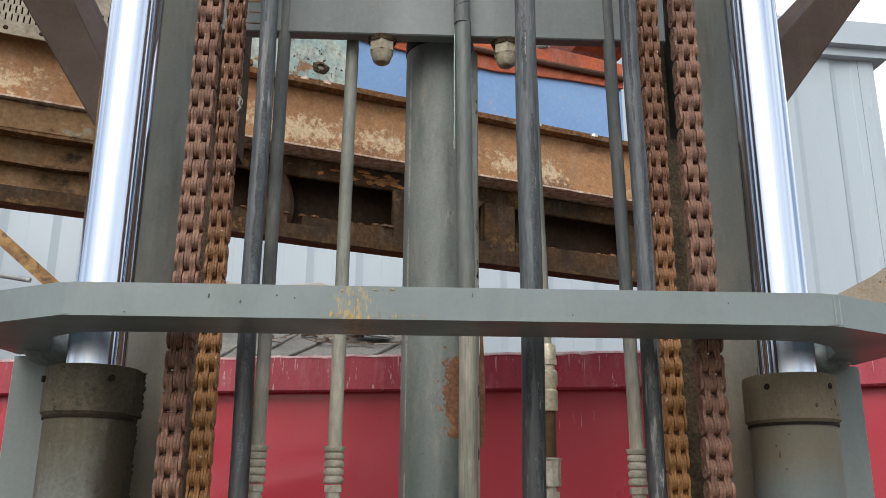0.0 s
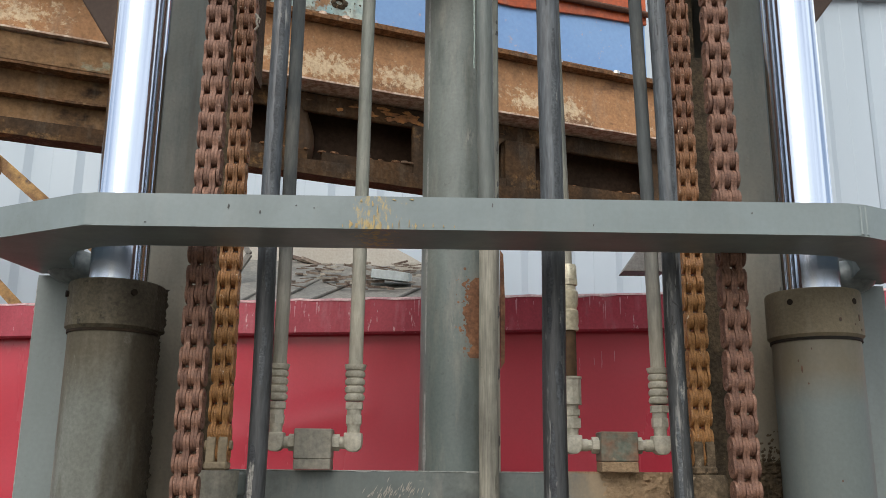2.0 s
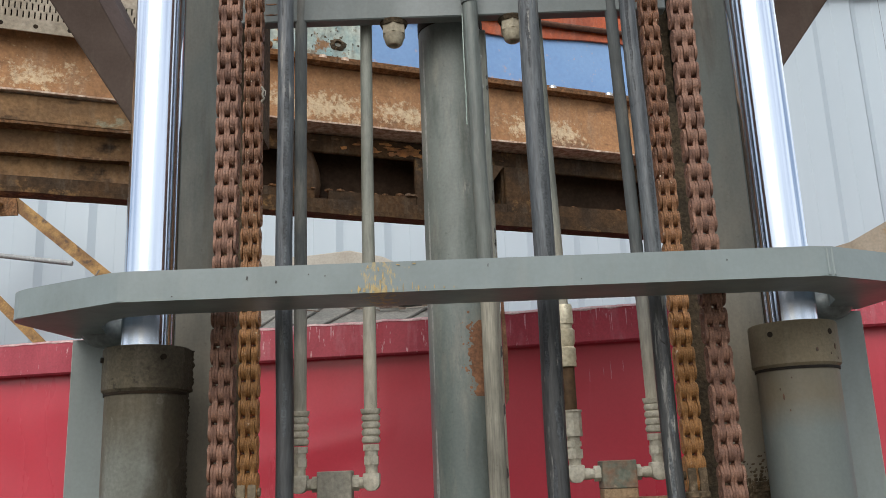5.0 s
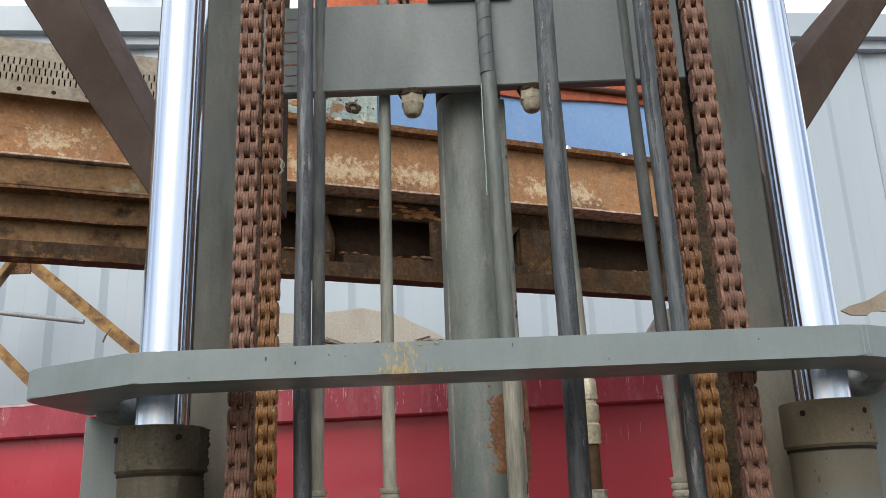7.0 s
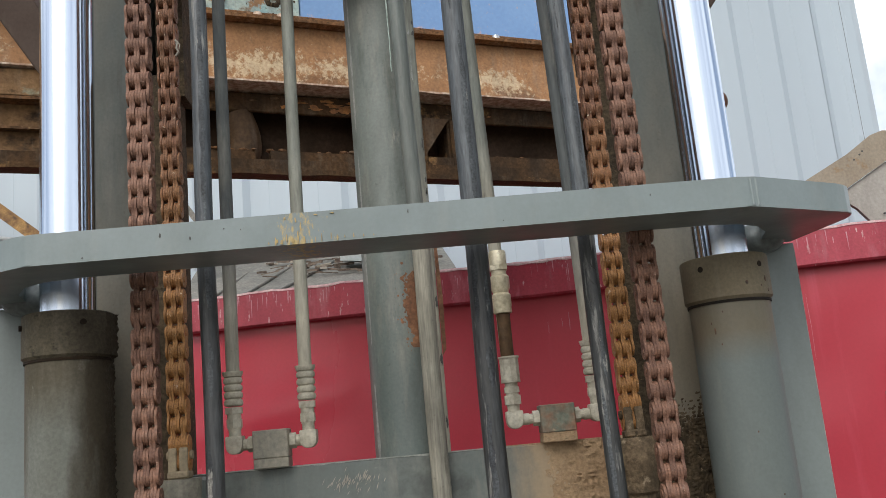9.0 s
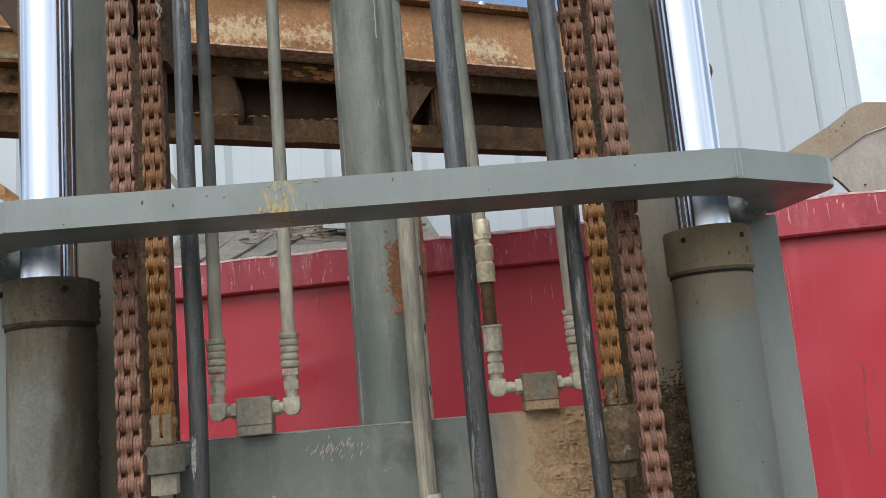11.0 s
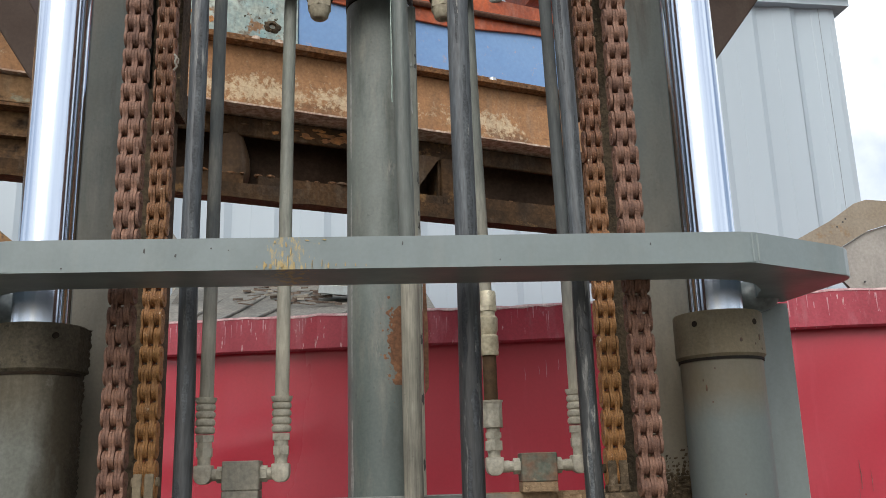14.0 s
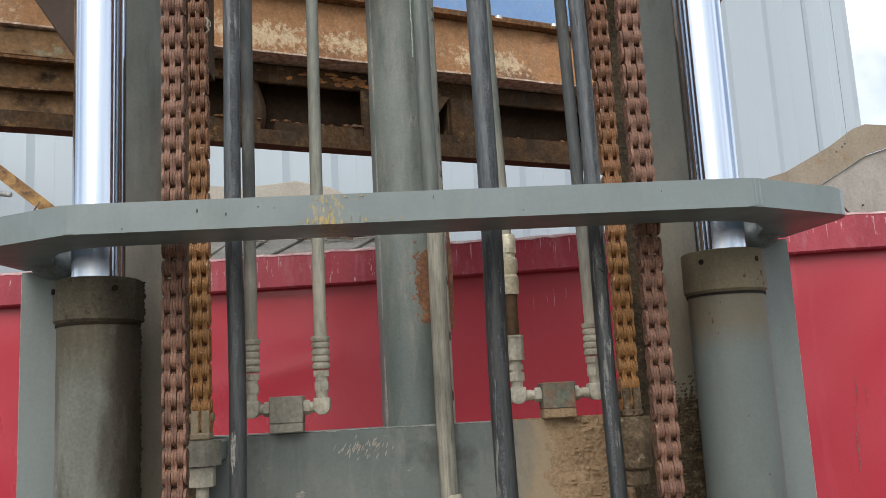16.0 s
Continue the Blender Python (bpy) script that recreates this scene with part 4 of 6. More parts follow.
for i, (a, z0, z1) in enumerate([(0.46, -0.21, -0.03), (0.30, -0.16, -0.09), (0.22, -0.125, -0.095), (0.28, -0.06, -0.035)]):
    bm = bmesh.new()
    rows_ = []
    nz = 26
    for k in range(nz + 1):
        z = ZB + z0 + (z1 - z0) * k / nz
        e = a + 0.22 * noise.noise(Vector((i * 5.0, z * 45, 2))) - 0.05
        wid = (0.36 if i == 0 else 0.10) * math.sin(math.pi * (k + 0.5) / (nz + 1)) ** 0.5
        rows_.append([bm.verts.new((-0.007 + 0.0855 * math.sin(t_), 2.585 - 0.0855 * math.cos(t_), z)) for t_ in [e - wid * (0.6 + 0.6 * noise.noise(Vector((z * 90, i, 1)))) * (1 - q / 4) for q in range(4)] + [e + (0.34 if i == 0 else 0.03) * q / 4 for q in range(5)]])
    for p, q in zip(rows_, rows_[1:]):
        for j in range(8):
            bm.faces.new((p[j], p[j + 1], q[j + 1], q[j]))
    part("rust_patch", bm, M_STAIN, column)
for k in range(130):
    z = ZB - 0.115 + rnd.gauss(0, 0.05)
    t_ = 0.30 - abs(rnd.gauss(0, 0.15))
    r_ = 0.0007 + 0.0035 * rnd.random() ** 3
    d = Vector((math.sin(t_), -math.cos(t_), 0))
    p = Vector((-0.007, 2.585, z))
    bm = bmesh.new()
    cyl(bm, p + d * 0.084, p + d * 0.0856, r_, seg=7)
    part("rust_speck", bm, M_STAIN, column)
# lower cross plate, dusty and muddy
LP = ZB - 0.45
bm = bmesh.new()
box(bm, -0.56, 0.56, 2.45, 2.52, LP - 0.62, LP, 0.003)
low = part("lower_cross_plate", bm, M_LOWPLATE, inner, "scuffed lower cross plate caked with mud")
bm = bmesh.new()
rows_ = []
for k in range(91):
    x = -0.555 + 0.76 * k / 90
    w_ = 0.0012 + 0.0035 * abs(noise.noise(Vector((x * 22, 1, 4))))
    rows_.append([bm.verts.new(p) for p in ((x, 2.4492, LP - w_), (x, 2.4492, LP + 0.0006), (x, 2.456, LP + 0.0006))])
for p, q in zip(rows_, rows_[1:]):
    for j in range(2):
        bm.faces.new((p[j], p[j + 1], q[j + 1], q[j]))
part("worn_edge", bm, M_SCRAPED, low, "edge worn to bare metal")
for k in range(60):
    # short pale scuffs
    x, z = rnd.gauss(-0.152, 0.028), rnd.gauss(LP - 0.052, 0.011)
    lean, ln, w_ = rnd.uniform(0.1, 0.5), rnd.uniform(0.004, 0.018), rnd.uniform(0.0004, 0.0012)
    bm = bmesh.new()
    prism(bm, [(x - w_, z), (x + w_ + lean * ln * 0.5, z + ln * 0.5), (x + lean * ln + w_, z + ln), (x + lean * ln * 0.4 - w_, z + ln * 0.55)], 2.4488, 2.4505, "y")
    part("scuff", bm, M_SHEETBEIGE, low)
bm = bmesh.new()
grid = []
for i in range(97):
    col = []
    for k in range(151):
        x_, z_ = 0.16 + 0.40 * i / 96, LP - 0.6 + 0.602 * k / 150
        rim = min(1, max(0, (x_ - 0.25 - 0.04 * noise.noise(Vector((z_ * 9, 2, 5))) - 0.035 * noise.noise(Vector((x_ * 45, z_ * 45, 5))) - 0.015 * noise.noise(Vector((x_ * 160, z_ * 160, 9)))) * 9))
        grow = min(1, max(0, (x_ - 0.26) * 12))
        h_ = 0.003 * rim + rim * grow * (0.013 * abs(noise.noise(Vector((x_ * 75, z_ * 110, 3)))) + 0.002 * noise.noise(Vector((x_ * 260, z_ * 260, 8)))) + 0.004 * rim * noise.noise(Vector((x_ * 20, z_ * 20, 1)))
        col.append(bm.verts.new((x_, 2.4515 - h_ if rim > 0 else 2.453, z_)))
    grid.append(col)
for i in range(96):
    for k in range(150):
        bm.faces.new((grid[i][k], grid[i + 1][k], grid[i + 1][k + 1], grid[i][k + 1]))
part("mud_layer", bm, M_MUD, inner, "thick brown mud on the lower plate", 60)

# ---- leaf chains ----


def plate_mesh(bm, x, t, pitch, h, hole=False):
    """One waisted link plate standing in the y-z plane, its middle at z = 0."""
    r = h / 2
    side = [(r * math.sin(radians(a)), pitch / 2 + r * math.cos(radians(a))) for a in (0, 30, 60, 90, 115)]
    side.append((r * 0.72, pitch * 0.14))
    wa = side + [(y, -z) for y, z in side[::-1]]
    wa += [(-y, z) for y, z in wa[::-1][1:-1]]
    low = [bm.verts.new((x - t / 2, y, z)) for y, z in wa]
    mid0 = [bm.verts.new((x - t / 2 + t * 0.18, y * 1.04, z * 1.015)) for y, z in wa]
    mid1 = [bm.verts.new((x + t / 2 - t * 0.18, y * 1.04, z * 1.015)) for y, z in wa]
    up = [bm.verts.new((x + t / 2, y, z)) for y, z in wa]
    n = len(wa)
    bm.faces.new(low[::-1])
    bm.faces.new(up)
    for p, q in ((low, mid0), (mid0, mid1), (mid1, up)):
        for i in range(n):
            bm.faces.new((p[i], p[(i + 1) % n], q[(i + 1) % n], q[i]))


def link_meshes(width, pitch, mat):
    t = width / 8
    made = []
    for cols in ((-3.5, -0.5, 0.5, 3.5), (-2.5, -1.5, 1.5, 2.5)):
        bm = bmesh.new()
        for c in cols:
            plate_mesh(bm, c * t, t * 0.95, pitch * 0.97, pitch * 0.93)
        for z in ((-pitch / 2, pitch / 2) if cols[0] == -3.5 else ()):
            cyl(bm, (-4.25 * t, 0, z), (4.25 * t, 0, z), pitch * 0.17, seg=10)
        me = bpy.data.meshes.new("link")
        bmesh.ops.recalc_face_normals(bm, faces=bm.faces)
        bm.to_mesh(me)
        bm.free()
        me.materials.append(mat)
        me.polygons.foreach_set("use_smooth", [True] * len(me.polygons))
        me.set_sharp_from_angle(angle=radians(40))
        made.append(me)
    return made


def leaf_chain(x, y, z0, z1, width, pitch, mat, label, x1=None, y1=None):
    c = thing("leaf_chain", (x, y, z0), label, "chain", "leaf chains")
    two = link_meshes(width, pitch, mat)
    n = int((z1 - z0) / pitch)
    for i in range(n):
        o = new("link", two[i % 2])
        o.parent = c
        z = (i + 0.5) * pitch
        o.location = ((0 if x1 is None else (x1 - x) * i / n) + rnd.uniform(-0.0007, 0.0007), rnd.uniform(-0.0012, 0.0012), z)
        o.rotation_euler = (rnd.uniform(-0.02, 0.02), 0, rnd.uniform(-0.015, 0.015))
    return c


PITCH = 0.0378
leaf_chain(-0.497, 2.18, 0.3, 4.0, 0.047, PITCH, M_CHAINA, "brown rusted leaf chain hanging in front of the mast rail")
leaf_chain(0.480, 2.15, 0.3, 4.0, 0.047, PITCH, M_CHAINA, "brown rusted leaf chain hanging in front of the mast rail")
leaf_chain(-0.474, 2.32, LP + 0.03, 4.0, 0.041, PITCH, M_CHAINB, "orange-rusted leaf chain anchored on the lower cross plate")
leaf_chain(0.455, 2.31, LP + 0.03, 4.0, 0.041, PITCH, M_CHAINB, "orange-rusted leaf chain anchored on the lower cross plate")
for x in (-0.165, 0.165):
    leaf_chain(x, 2.47, PT + 0.01, 4.2, 0.034, PITCH * 0.9, M_CHAINA, "brown rusted leaf chain anchored above the cross plate")
for x, y in ((-0.474, 2.32), (0.455, 2.31)):
    a = thing("chain_anchor", (x, y, LP - 0.1), "dusty steel chain anchor bolt with clevis and nut", "chain anchor", "chain anchors")
    bm = bmesh.new()
    for k in (-0.0112, 0.0112):
        prism(bm, [(y - 0.021, LP + 0.0), (y + 0.016, LP + 0.0), (y + 0.016, LP + 0.050), (y + 0.008, LP + 0.066), (y - 0.012, LP + 0.066), (y - 0.021, LP + 0.054)], x + k - 0.0085, x + k + 0.0085, "x", None, 0.002)
    box(bm, x - 0.0215, x + 0.0215, y - 0.0235, y + 0.018, LP - 0.001, LP + 0.014, 0.003)
    part("clevis", bm, M_CLEVIS if x < 0 else M_MUDWET, a)
    bm = bmesh.new()
    cyl(bm, (x - 0.026, y, LP + 0.045), (x + 0.026, y, LP + 0.045), 0.009, seg=12)
    part("pin", bm, M_CLEVIS if x < 0 else M_MUDSHADE, a)
    bm = bmesh.new()
    cyl(bm, (x, y, LP - 0.15), (x, y, LP + 0.01), 0.014 if x < 0 else 0.024, seg=16)
    part("stud", bm, M_FITTING if x < 0 else M_MUDSHADE, a, "", 30)
    bm = bmesh.new()
    if x < 0:
        cyl(bm, (x, y, LP - 0.055), (x, y, LP - 0.002), 0.04, 0.042, 24)
    else:
        lathe(bm, x, y, [(0.030, LP - 0.115), (0.036, LP - 0.11), (0.037, LP - 0.075), (0.043, LP - 0.065), (0.044, LP - 0.01), (0.040, LP - 0.002)], 24)
    part("boss", bm, M_BLOCK if x < 0 else M_MUDWET, a, "", 30)
    bm = bmesh.new()
    box(bm, x - 0.03, x + 0.03, y, 2.455, LP - 0.05, LP - 0.006, 0.004)
    part("bracket", bm, M_INNER if x < 0 else M_MUDWET, a)
    bm = bmesh.new()
    hexnut(bm, (x, y, LP - (0.098 if x < 0 else 0.145)), 0.029, 0.04 if x < 0 else 0.03)
    part("nut", bm, M_FITTING if x < 0 else M_MUDWET, a)

# ---- hoses ----


def hose(x0, y0, z0, x1, y1, z1, r, mat, label, bow=0.004, seed=0.0):
    h = thing("hydraulic_hose", (x0, y0, z0), label, "hose", "hydraulic hoses")
    pts = []
    n = 60
    for i in range(n + 1):
        k = i / n
        z = z0 + (z1 - z0) * k
        pts.append((x0 + (x1 - x0) * k + bow * noise.noise(Vector((z * 1.6, seed, 0))), y0 + (y1 - y0) * k + bow * noise.noise(Vector((z * 1.6, seed, 5))), z))
    bm = bmesh.new()
    sweep(bm, pts, r, 18)
    part("hose_body", bm, mat, h, "", 50)
    return h


def crimp(bm, x, y, z, r, count=4, step=0.016):
    """A ribbed crimp sleeve with its hexagon, from z downwards."""
    zz = z - 0.012
    prof = [(r * 1.1, z), (r * 1.1, z - 0.003), (r * 0.97, z - 0.011)]
    for i in range(count):
        prof += [(r * 0.82, zz - 0.0005), (r * 0.96, zz - 0.003), (r * 1.02, zz - step * 0.5), (r * 0.96, zz - step + 0.003), (r * 0.82, zz - step + 0.0005)]
        zz -= step
    lathe(bm, x, y, prof[::-1], 18)
    hexnut(bm, (x, y, zz - 0.016), r * 0.95, 0.014)
    cyl(bm, (x, y, zz - 0.05), (x, y, zz - 0.014), r * 0.72, seg=14)
    hexnut(bm, (x, y, zz - 0.046), r * 0.86, 0.018)
    return zz - 0.05


def worn(h, x0, x1, y, r, z0, z1, turn, wide, seed, bow=0.0, bseed=0.0, zlo=0.35, zhi=4.0):
    """A scuffed stretch: a thin shell with ragged rims on the side of a hose facing out."""
    bm = bmesh.new()
    rows_ = []
    n = max(8, int((z1 - z0) / 0.006))
    for i in range(n + 1):
        k = i / n
        z = z0 + (z1 - z0) * k
        f = (z - zlo) / (zhi - zlo)
        cx_ = x0 + (x1 - x0) * f + bow * noise.noise(Vector((z * 1.6, bseed, 0)))
        cy_ = y + bow * noise.noise(Vector((z * 1.6, bseed, 5)))
        taper = math.sin(math.pi * min(max(k, 0.01), 0.99)) ** 0.4
        w0 = wide * taper * (0.75 + 0.7 * noise.noise(Vector((z * 24, seed, 1))))
        w1 = wide * taper * (0.75 + 0.7 * noise.noise(Vector((z * 24, seed, 6))))
        rows_.append([bm.verts.new((cx_ + (r + 0.0006) * math.sin(a), cy_ - (r + 0.0006) * math.cos(a), z)) for a in (turn - w0, turn - w0 * 0.5, turn, turn + w1 * 0.5, turn + w1)])
    for p, q in zip(rows_, rows_[1:]):
        for j in range(4):
            bm.faces.new((p[j], p[j + 1], q[j + 1], q[j]))
    return part("worn_stretch", bm, M_WORN, h, "scuffed grey stretch", 60)


def helix(h, x0, x1, y, r, z0, z1, lead, wire, mat, bow, bseed, zlo=0.35, zhi=4.0):
    """A thin spiral guard wound round a hose."""
    pts = []
    n = int((z1 - z0) / lead * 14)
    for i in range(n + 1):
        z = z0 + (z1 - z0) * i / n
        f = (z - zlo) / (zhi - zlo)
        a = (z - z0) / lead * math.tau
        pts.append((x0 + (x1 - x0) * f + bow * noise.noise(Vector((z * 1.6, bseed, 0))) + r * math.cos(a), y + bow * noise.noise(Vector((z * 1.6, bseed, 5))) + r * math.sin(a), z))
    bm = bmesh.new()
    sweep(bm, pts, wire, 5)
    return part("spiral_guard", bm, mat, h, "thin black spiral guard", 60)


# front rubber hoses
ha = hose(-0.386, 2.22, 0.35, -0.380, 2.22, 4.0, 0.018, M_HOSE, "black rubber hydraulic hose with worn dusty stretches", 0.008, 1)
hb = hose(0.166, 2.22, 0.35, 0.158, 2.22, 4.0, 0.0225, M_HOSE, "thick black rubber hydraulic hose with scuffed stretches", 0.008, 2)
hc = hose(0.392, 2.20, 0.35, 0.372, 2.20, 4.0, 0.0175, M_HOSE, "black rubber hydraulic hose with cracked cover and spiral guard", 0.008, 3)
for k, (z0, z1, tn, wd) in enumerate(((-0.30, -0.19, 0.1, 0.4), (-0.52, -0.40, -0.4, 0.5), (-0.13, -0.02, 0.4, 0.5), (0.02, 0.55, 0.3, 0.42), (0.62, 1.2, -0.2, 0.4))):
    worn(ha, -0.386, -0.380, 2.22, 0.018, ZB + z0, ZB + z1, tn, wd, k, 0.008, 1)
for k, (z0, z1, tn, wd) in enumerate(((-0.33, -0.25, 0.3, 0.4), (-0.60, -0.36, -0.35, 0.35), (-0.20, -0.02, -0.5, 0.35), (0.02, 0.42, 0.35, 0.4), (0.47, 1.25, -0.25, 0.38), (-0.24, -0.10, 0.55, 0.3))):
    worn(hb, 0.166, 0.158, 2.22, 0.0225, ZB + z0, ZB + z1, tn, wd, 10 + k, 0.008, 2)
for k, (z0, z1, tn, wd) in enumerate(((-0.62, -0.35, -0.45, 0.35), (-0.33, -0.22, 0.2, 0.4), (0.05, 0.3, 0.4, 0.35), (0.4, 1.2, -0.35, 0.35))):
    worn(hc, 0.392, 0.372, 2.20, 0.0175, ZB + z0, ZB + z1, tn, wd, 20 + k, 0.008, 3)
helix(hc, 0.392, 0.372, 2.20, 0.0172, ZB + 0.02, ZB + 0.75, 0.062, 0.0009, M_HOSE, 0.008, 3)
for k in range(16):
    # cracks of the dried cover
    z = ZB - 0.19 + rnd.uniform(0, 0.17)
    a = rnd.uniform(-0.7, 0.5)
    f = (z - 0.35) / 3.65
    xc = 0.392 - 0.02 * f + 0.008 * noise.noise(Vector((z * 1.6, 3, 0)))
    yc = 2.20 + 0.008 * noise.noise(Vector((z * 1.6, 3, 5)))
    bm = bmesh.new()
    sweep(bm, [(xc + 0.0176 * math.sin(a + q * 0.25 * math.sin(k)), yc - 0.0176 * math.cos(a + q * 0.25 * math.sin(k)), z + 0.008 * q * math.cos(k * 2.1)) for q in (-1, -0.3, 0.3, 1)], 0.0009, 4)
    part("crack", bm, M_SOOT, hc)
hm = hose(0.040, 2.40, PB + 0.02, 0.030, 2.40, 4.0, 0.0185, M_HOSELEG, "dark dusty rubber hose along the centre cylinder with spiral guard", 0.006, 4)
bm = bmesh.new()
sweep(bm, [(0.048 + (0.040 - 0.048) * k / 30 + 0.003 * noise.noise(Vector((k * 0.12, 4, 0))), 2.40, ZB + 0.05 + (PB - ZB - 0.025) * k / 30) for k in range(31)], 0.0185, 18)
part("dusty_stretch", bm, M_HOSEPAINT, hm, "grey overpainted stretch", 50)
helix(hm, 0.040, 0.030, 2.40, 0.0182, PB + 0.03, PB + 0.9, 0.05, 0.0015, M_HOSE, 0.006, 4, PB + 0.02)
bm = bmesh.new()
sweep(bm, [(0.020 + 0.002 * noise.noise(Vector((k * 0.4, 1, 8))), 2.4005 - 0.008, PB - 0.30 + 0.29 * k / 24) for k in range(25)], 0.0014, 6)
part("paint_drip", bm, M_PAINTRUN, hm, "pale green paint run")
ch = hose(0.060, 2.42, 0.40, 0.052, 2.42, ZB + 0.07, 0.0205, M_HOSEFIBRE, "bleached fibrous beige hose along the centre cylinder", 0.006, 5)
bm = bmesh.new()
lathe(bm, 0.060, 2.42, [(0.022, ZB - 0.75), (0.022, ZB - 0.61), (0.02, ZB - 0.605)], 18)
part("crimp_sleeve", bm, M_FITTING, ch, "", 30)

# hoses down to the valve blocks
HY = 2.44
legs = {"left": (-0.386, -0.226), "right": (0.226, 0.410)}
for side, (xa, xb) in legs.items():
    for x in (xa, xb):
        top = ZB + (-0.235 if x != 0.226 else -0.255)
        xt = {-0.386: -0.372, -0.226: -0.222, 0.226: 0.188, 0.410: 0.375}[x]
        h = hose(x, HY, top - 0.02, xt, HY - 0.02 if x in (-0.386, 0.410) else HY + 0.10, 4.0, 0.015, M_HOSELEG if x in (-0.386, 0.410) else M_HOSEDUST, "dusty grey hydraulic hose ending in a crimped fitting", 0.005, x * 9)
        bm = bmesh.new()
        if x == 0.226:
            cyl(bm, (x, HY, top - 0.052), (x, HY, top - 0.004), 0.0215, seg=10)
            cyl(bm, (x, HY, top - 0.004), (x, HY, top), 0.0235, seg=16)
            cyl(bm, (x, HY, top - 0.058), (x, HY, top - 0.052), 0.0215, 0.0215, 16)
            end = top - 0.11
            cyl(bm, (x, HY, end), (x, HY, top - 0.058), 0.0145, seg=14)
            hexnut(bm, (x, HY, top - 0.080), 0.0185, 0.012)
            hexnut(bm, (x, HY, top - 0.106), 0.020, 0.020)
        else:
            end = crimp(bm, x, HY, top, 0.0208)
        part("crimp_fitting", bm, M_FITTING, h, "dusty ribbed crimp fitting", 30)
        if x == 0.226:
            # in-line coupling higher up
            bm = bmesh.new()
            lathe(bm, x - 0.002, HY - 0.002, [(0.0205, ZB - 0.158), (0.0215, ZB - 0.153), (0.0205, ZB - 0.146), (0.022, ZB - 0.140), (0.0215, ZB - 0.116), (0.0175, ZB - 0.112), (0.022, ZB - 0.10), (0.022, ZB - 0.075), (0.017, ZB - 0.07), (0.017, ZB - 0.055), (0.02, ZB - 0.05), (0.02, ZB - 0.02), (0.0185, ZB - 0.015)], 16)
            hexnut(bm, (x - 0.002, HY - 0.002, ZB - 0.06), 0.022, 0.012)
            part("coupling", bm, M_BRASS, h, "plated in-line hose coupling", 30)
            bm = bmesh.new()
            cyl(bm, (x - 0.002, HY - 0.002, ZB - 0.26), (x - 0.002, HY - 0.002, ZB - 0.15), 0.0152, seg=18)
            part("rubber_sleeve", bm, M_OILBROWN, h, "brown rubber sleeve", 30)
        # elbow
        mid = (xa + xb) / 2
        d = 1 if x < mid else -1
        bm = bmesh.new()
        k = 0.0185
        prism(bm, [(x - k, LP + 0.075), (x + k, LP + 0.075), (x + k, LP + 0.052), (x + k * 0.86, LP + 0.044), (x + k * 0.5, LP + 0.0375), (x, LP + 0.036), (x - k * 0.5, LP + 0.0375), (x - k * 0.86, LP + 0.044), (x - k, LP + 0.052)], HY - k, HY + k, "y", None, 0.003)
        cyl(bm, (x, HY, LP + 0.07), (x, HY, end + 0.004), 0.0135, seg=16)
        cyl(bm, (x, HY, LP + 0.055), (x + d * 0.032, HY, LP + 0.055), 0.0125, seg=16)
        part("elbow", bm, M_FITTING, h, "", 35)
    mid = (xa + xb) / 2
    v = thing("valve_block", (mid, HY, LP), "dusty steel valve block between two hose elbows", "valve block", "valve blocks")
    bm = bmesh.new()
    box(bm, mid - 0.038, mid + 0.038, HY - 0.03, HY + 0.03, LP + 0.022, LP + 0.082, 0.002)
    part("block", bm, M_BLOCK if mid < 0 else M_BLOCK_R, v)
    bm = bmesh.new()
    box(bm, mid - 0.0375, mid + 0.0375, HY - 0.0295, HY + 0.0295, LP + 0.001, LP + 0.0216, 0.0015)
    part("block_foot", bm, M_BLOCK if mid < 0 else M_MUD, v)
    for d in (-1, 1):
        bm = bmesh.new()
        hexnut(bm, (mid + d * 0.038, HY, LP + 0.055), 0.017, 0.014, (d, 0, 0))
        cyl(bm, (mid + d * 0.05, HY, LP + 0.055), (mid + d * 0.062, HY, LP + 0.055), 0.011, seg=12)
        part("port_fitting", bm, M_FITTING, v)

# ---- rusted chassis with an old engine, standing behind the mast ----
LA = math.atan(0.39)
LD = Matrix.Translation((0, 3.95, ZB + 0.035)) @ Matrix.Rotation(LA, 4, "Z")
CA = math.cos(LA)
chassis = thing("chassis_frame", (0, 4.2, 0), "rusted steel chassis beam with flaking paint and cut-out windows", "chassis frame")
U0, U1 = -2.9, 1.42


def beam(name, n0, n1, z0, z1, mat, u0=U0, u1=U1, bevel=0.004, label=""):
    bm = bmesh.new()
    box(bm, u0, u1, n0, n1, z0, z1, bevel, LD)
    return part(name, bm, mat, chassis, label)


def edge_strip(n0, n1, z0, z1, mat, u0, u1, amp, seed, name):
    """A flange with an eaten, uneven edge."""
    bm = bmesh.new()
    n = int((u1 - u0) / 0.02)
    rows_ = []
    for i in range(n + 1):
        u = u0 + (u1 - u0) * i / n
        w = amp * noise.fractal(Vector((u * 6, seed, 0)), 0.9, 2.0, 3)
        rows_.append([bm.verts.new(LD @ Vector(p)) for p in ((u, n0 + w * 0.6, z0 + w), (u, n1, z0 + w * 0.3), (u, n1, z1), (u, n0 + w * 0.6, z1 + w * 0.5))])
    for a, b in zip(rows_, rows_[1:]):
        for j in range(4):
            bm.faces.new((a[j], a[(j + 1) % 4], b[(j + 1) % 4], b[j]))
    bm.faces.new(rows_[0])
    bm.faces.new(rows_[-1][::-1])
    return part(name, bm, mat, chassis)


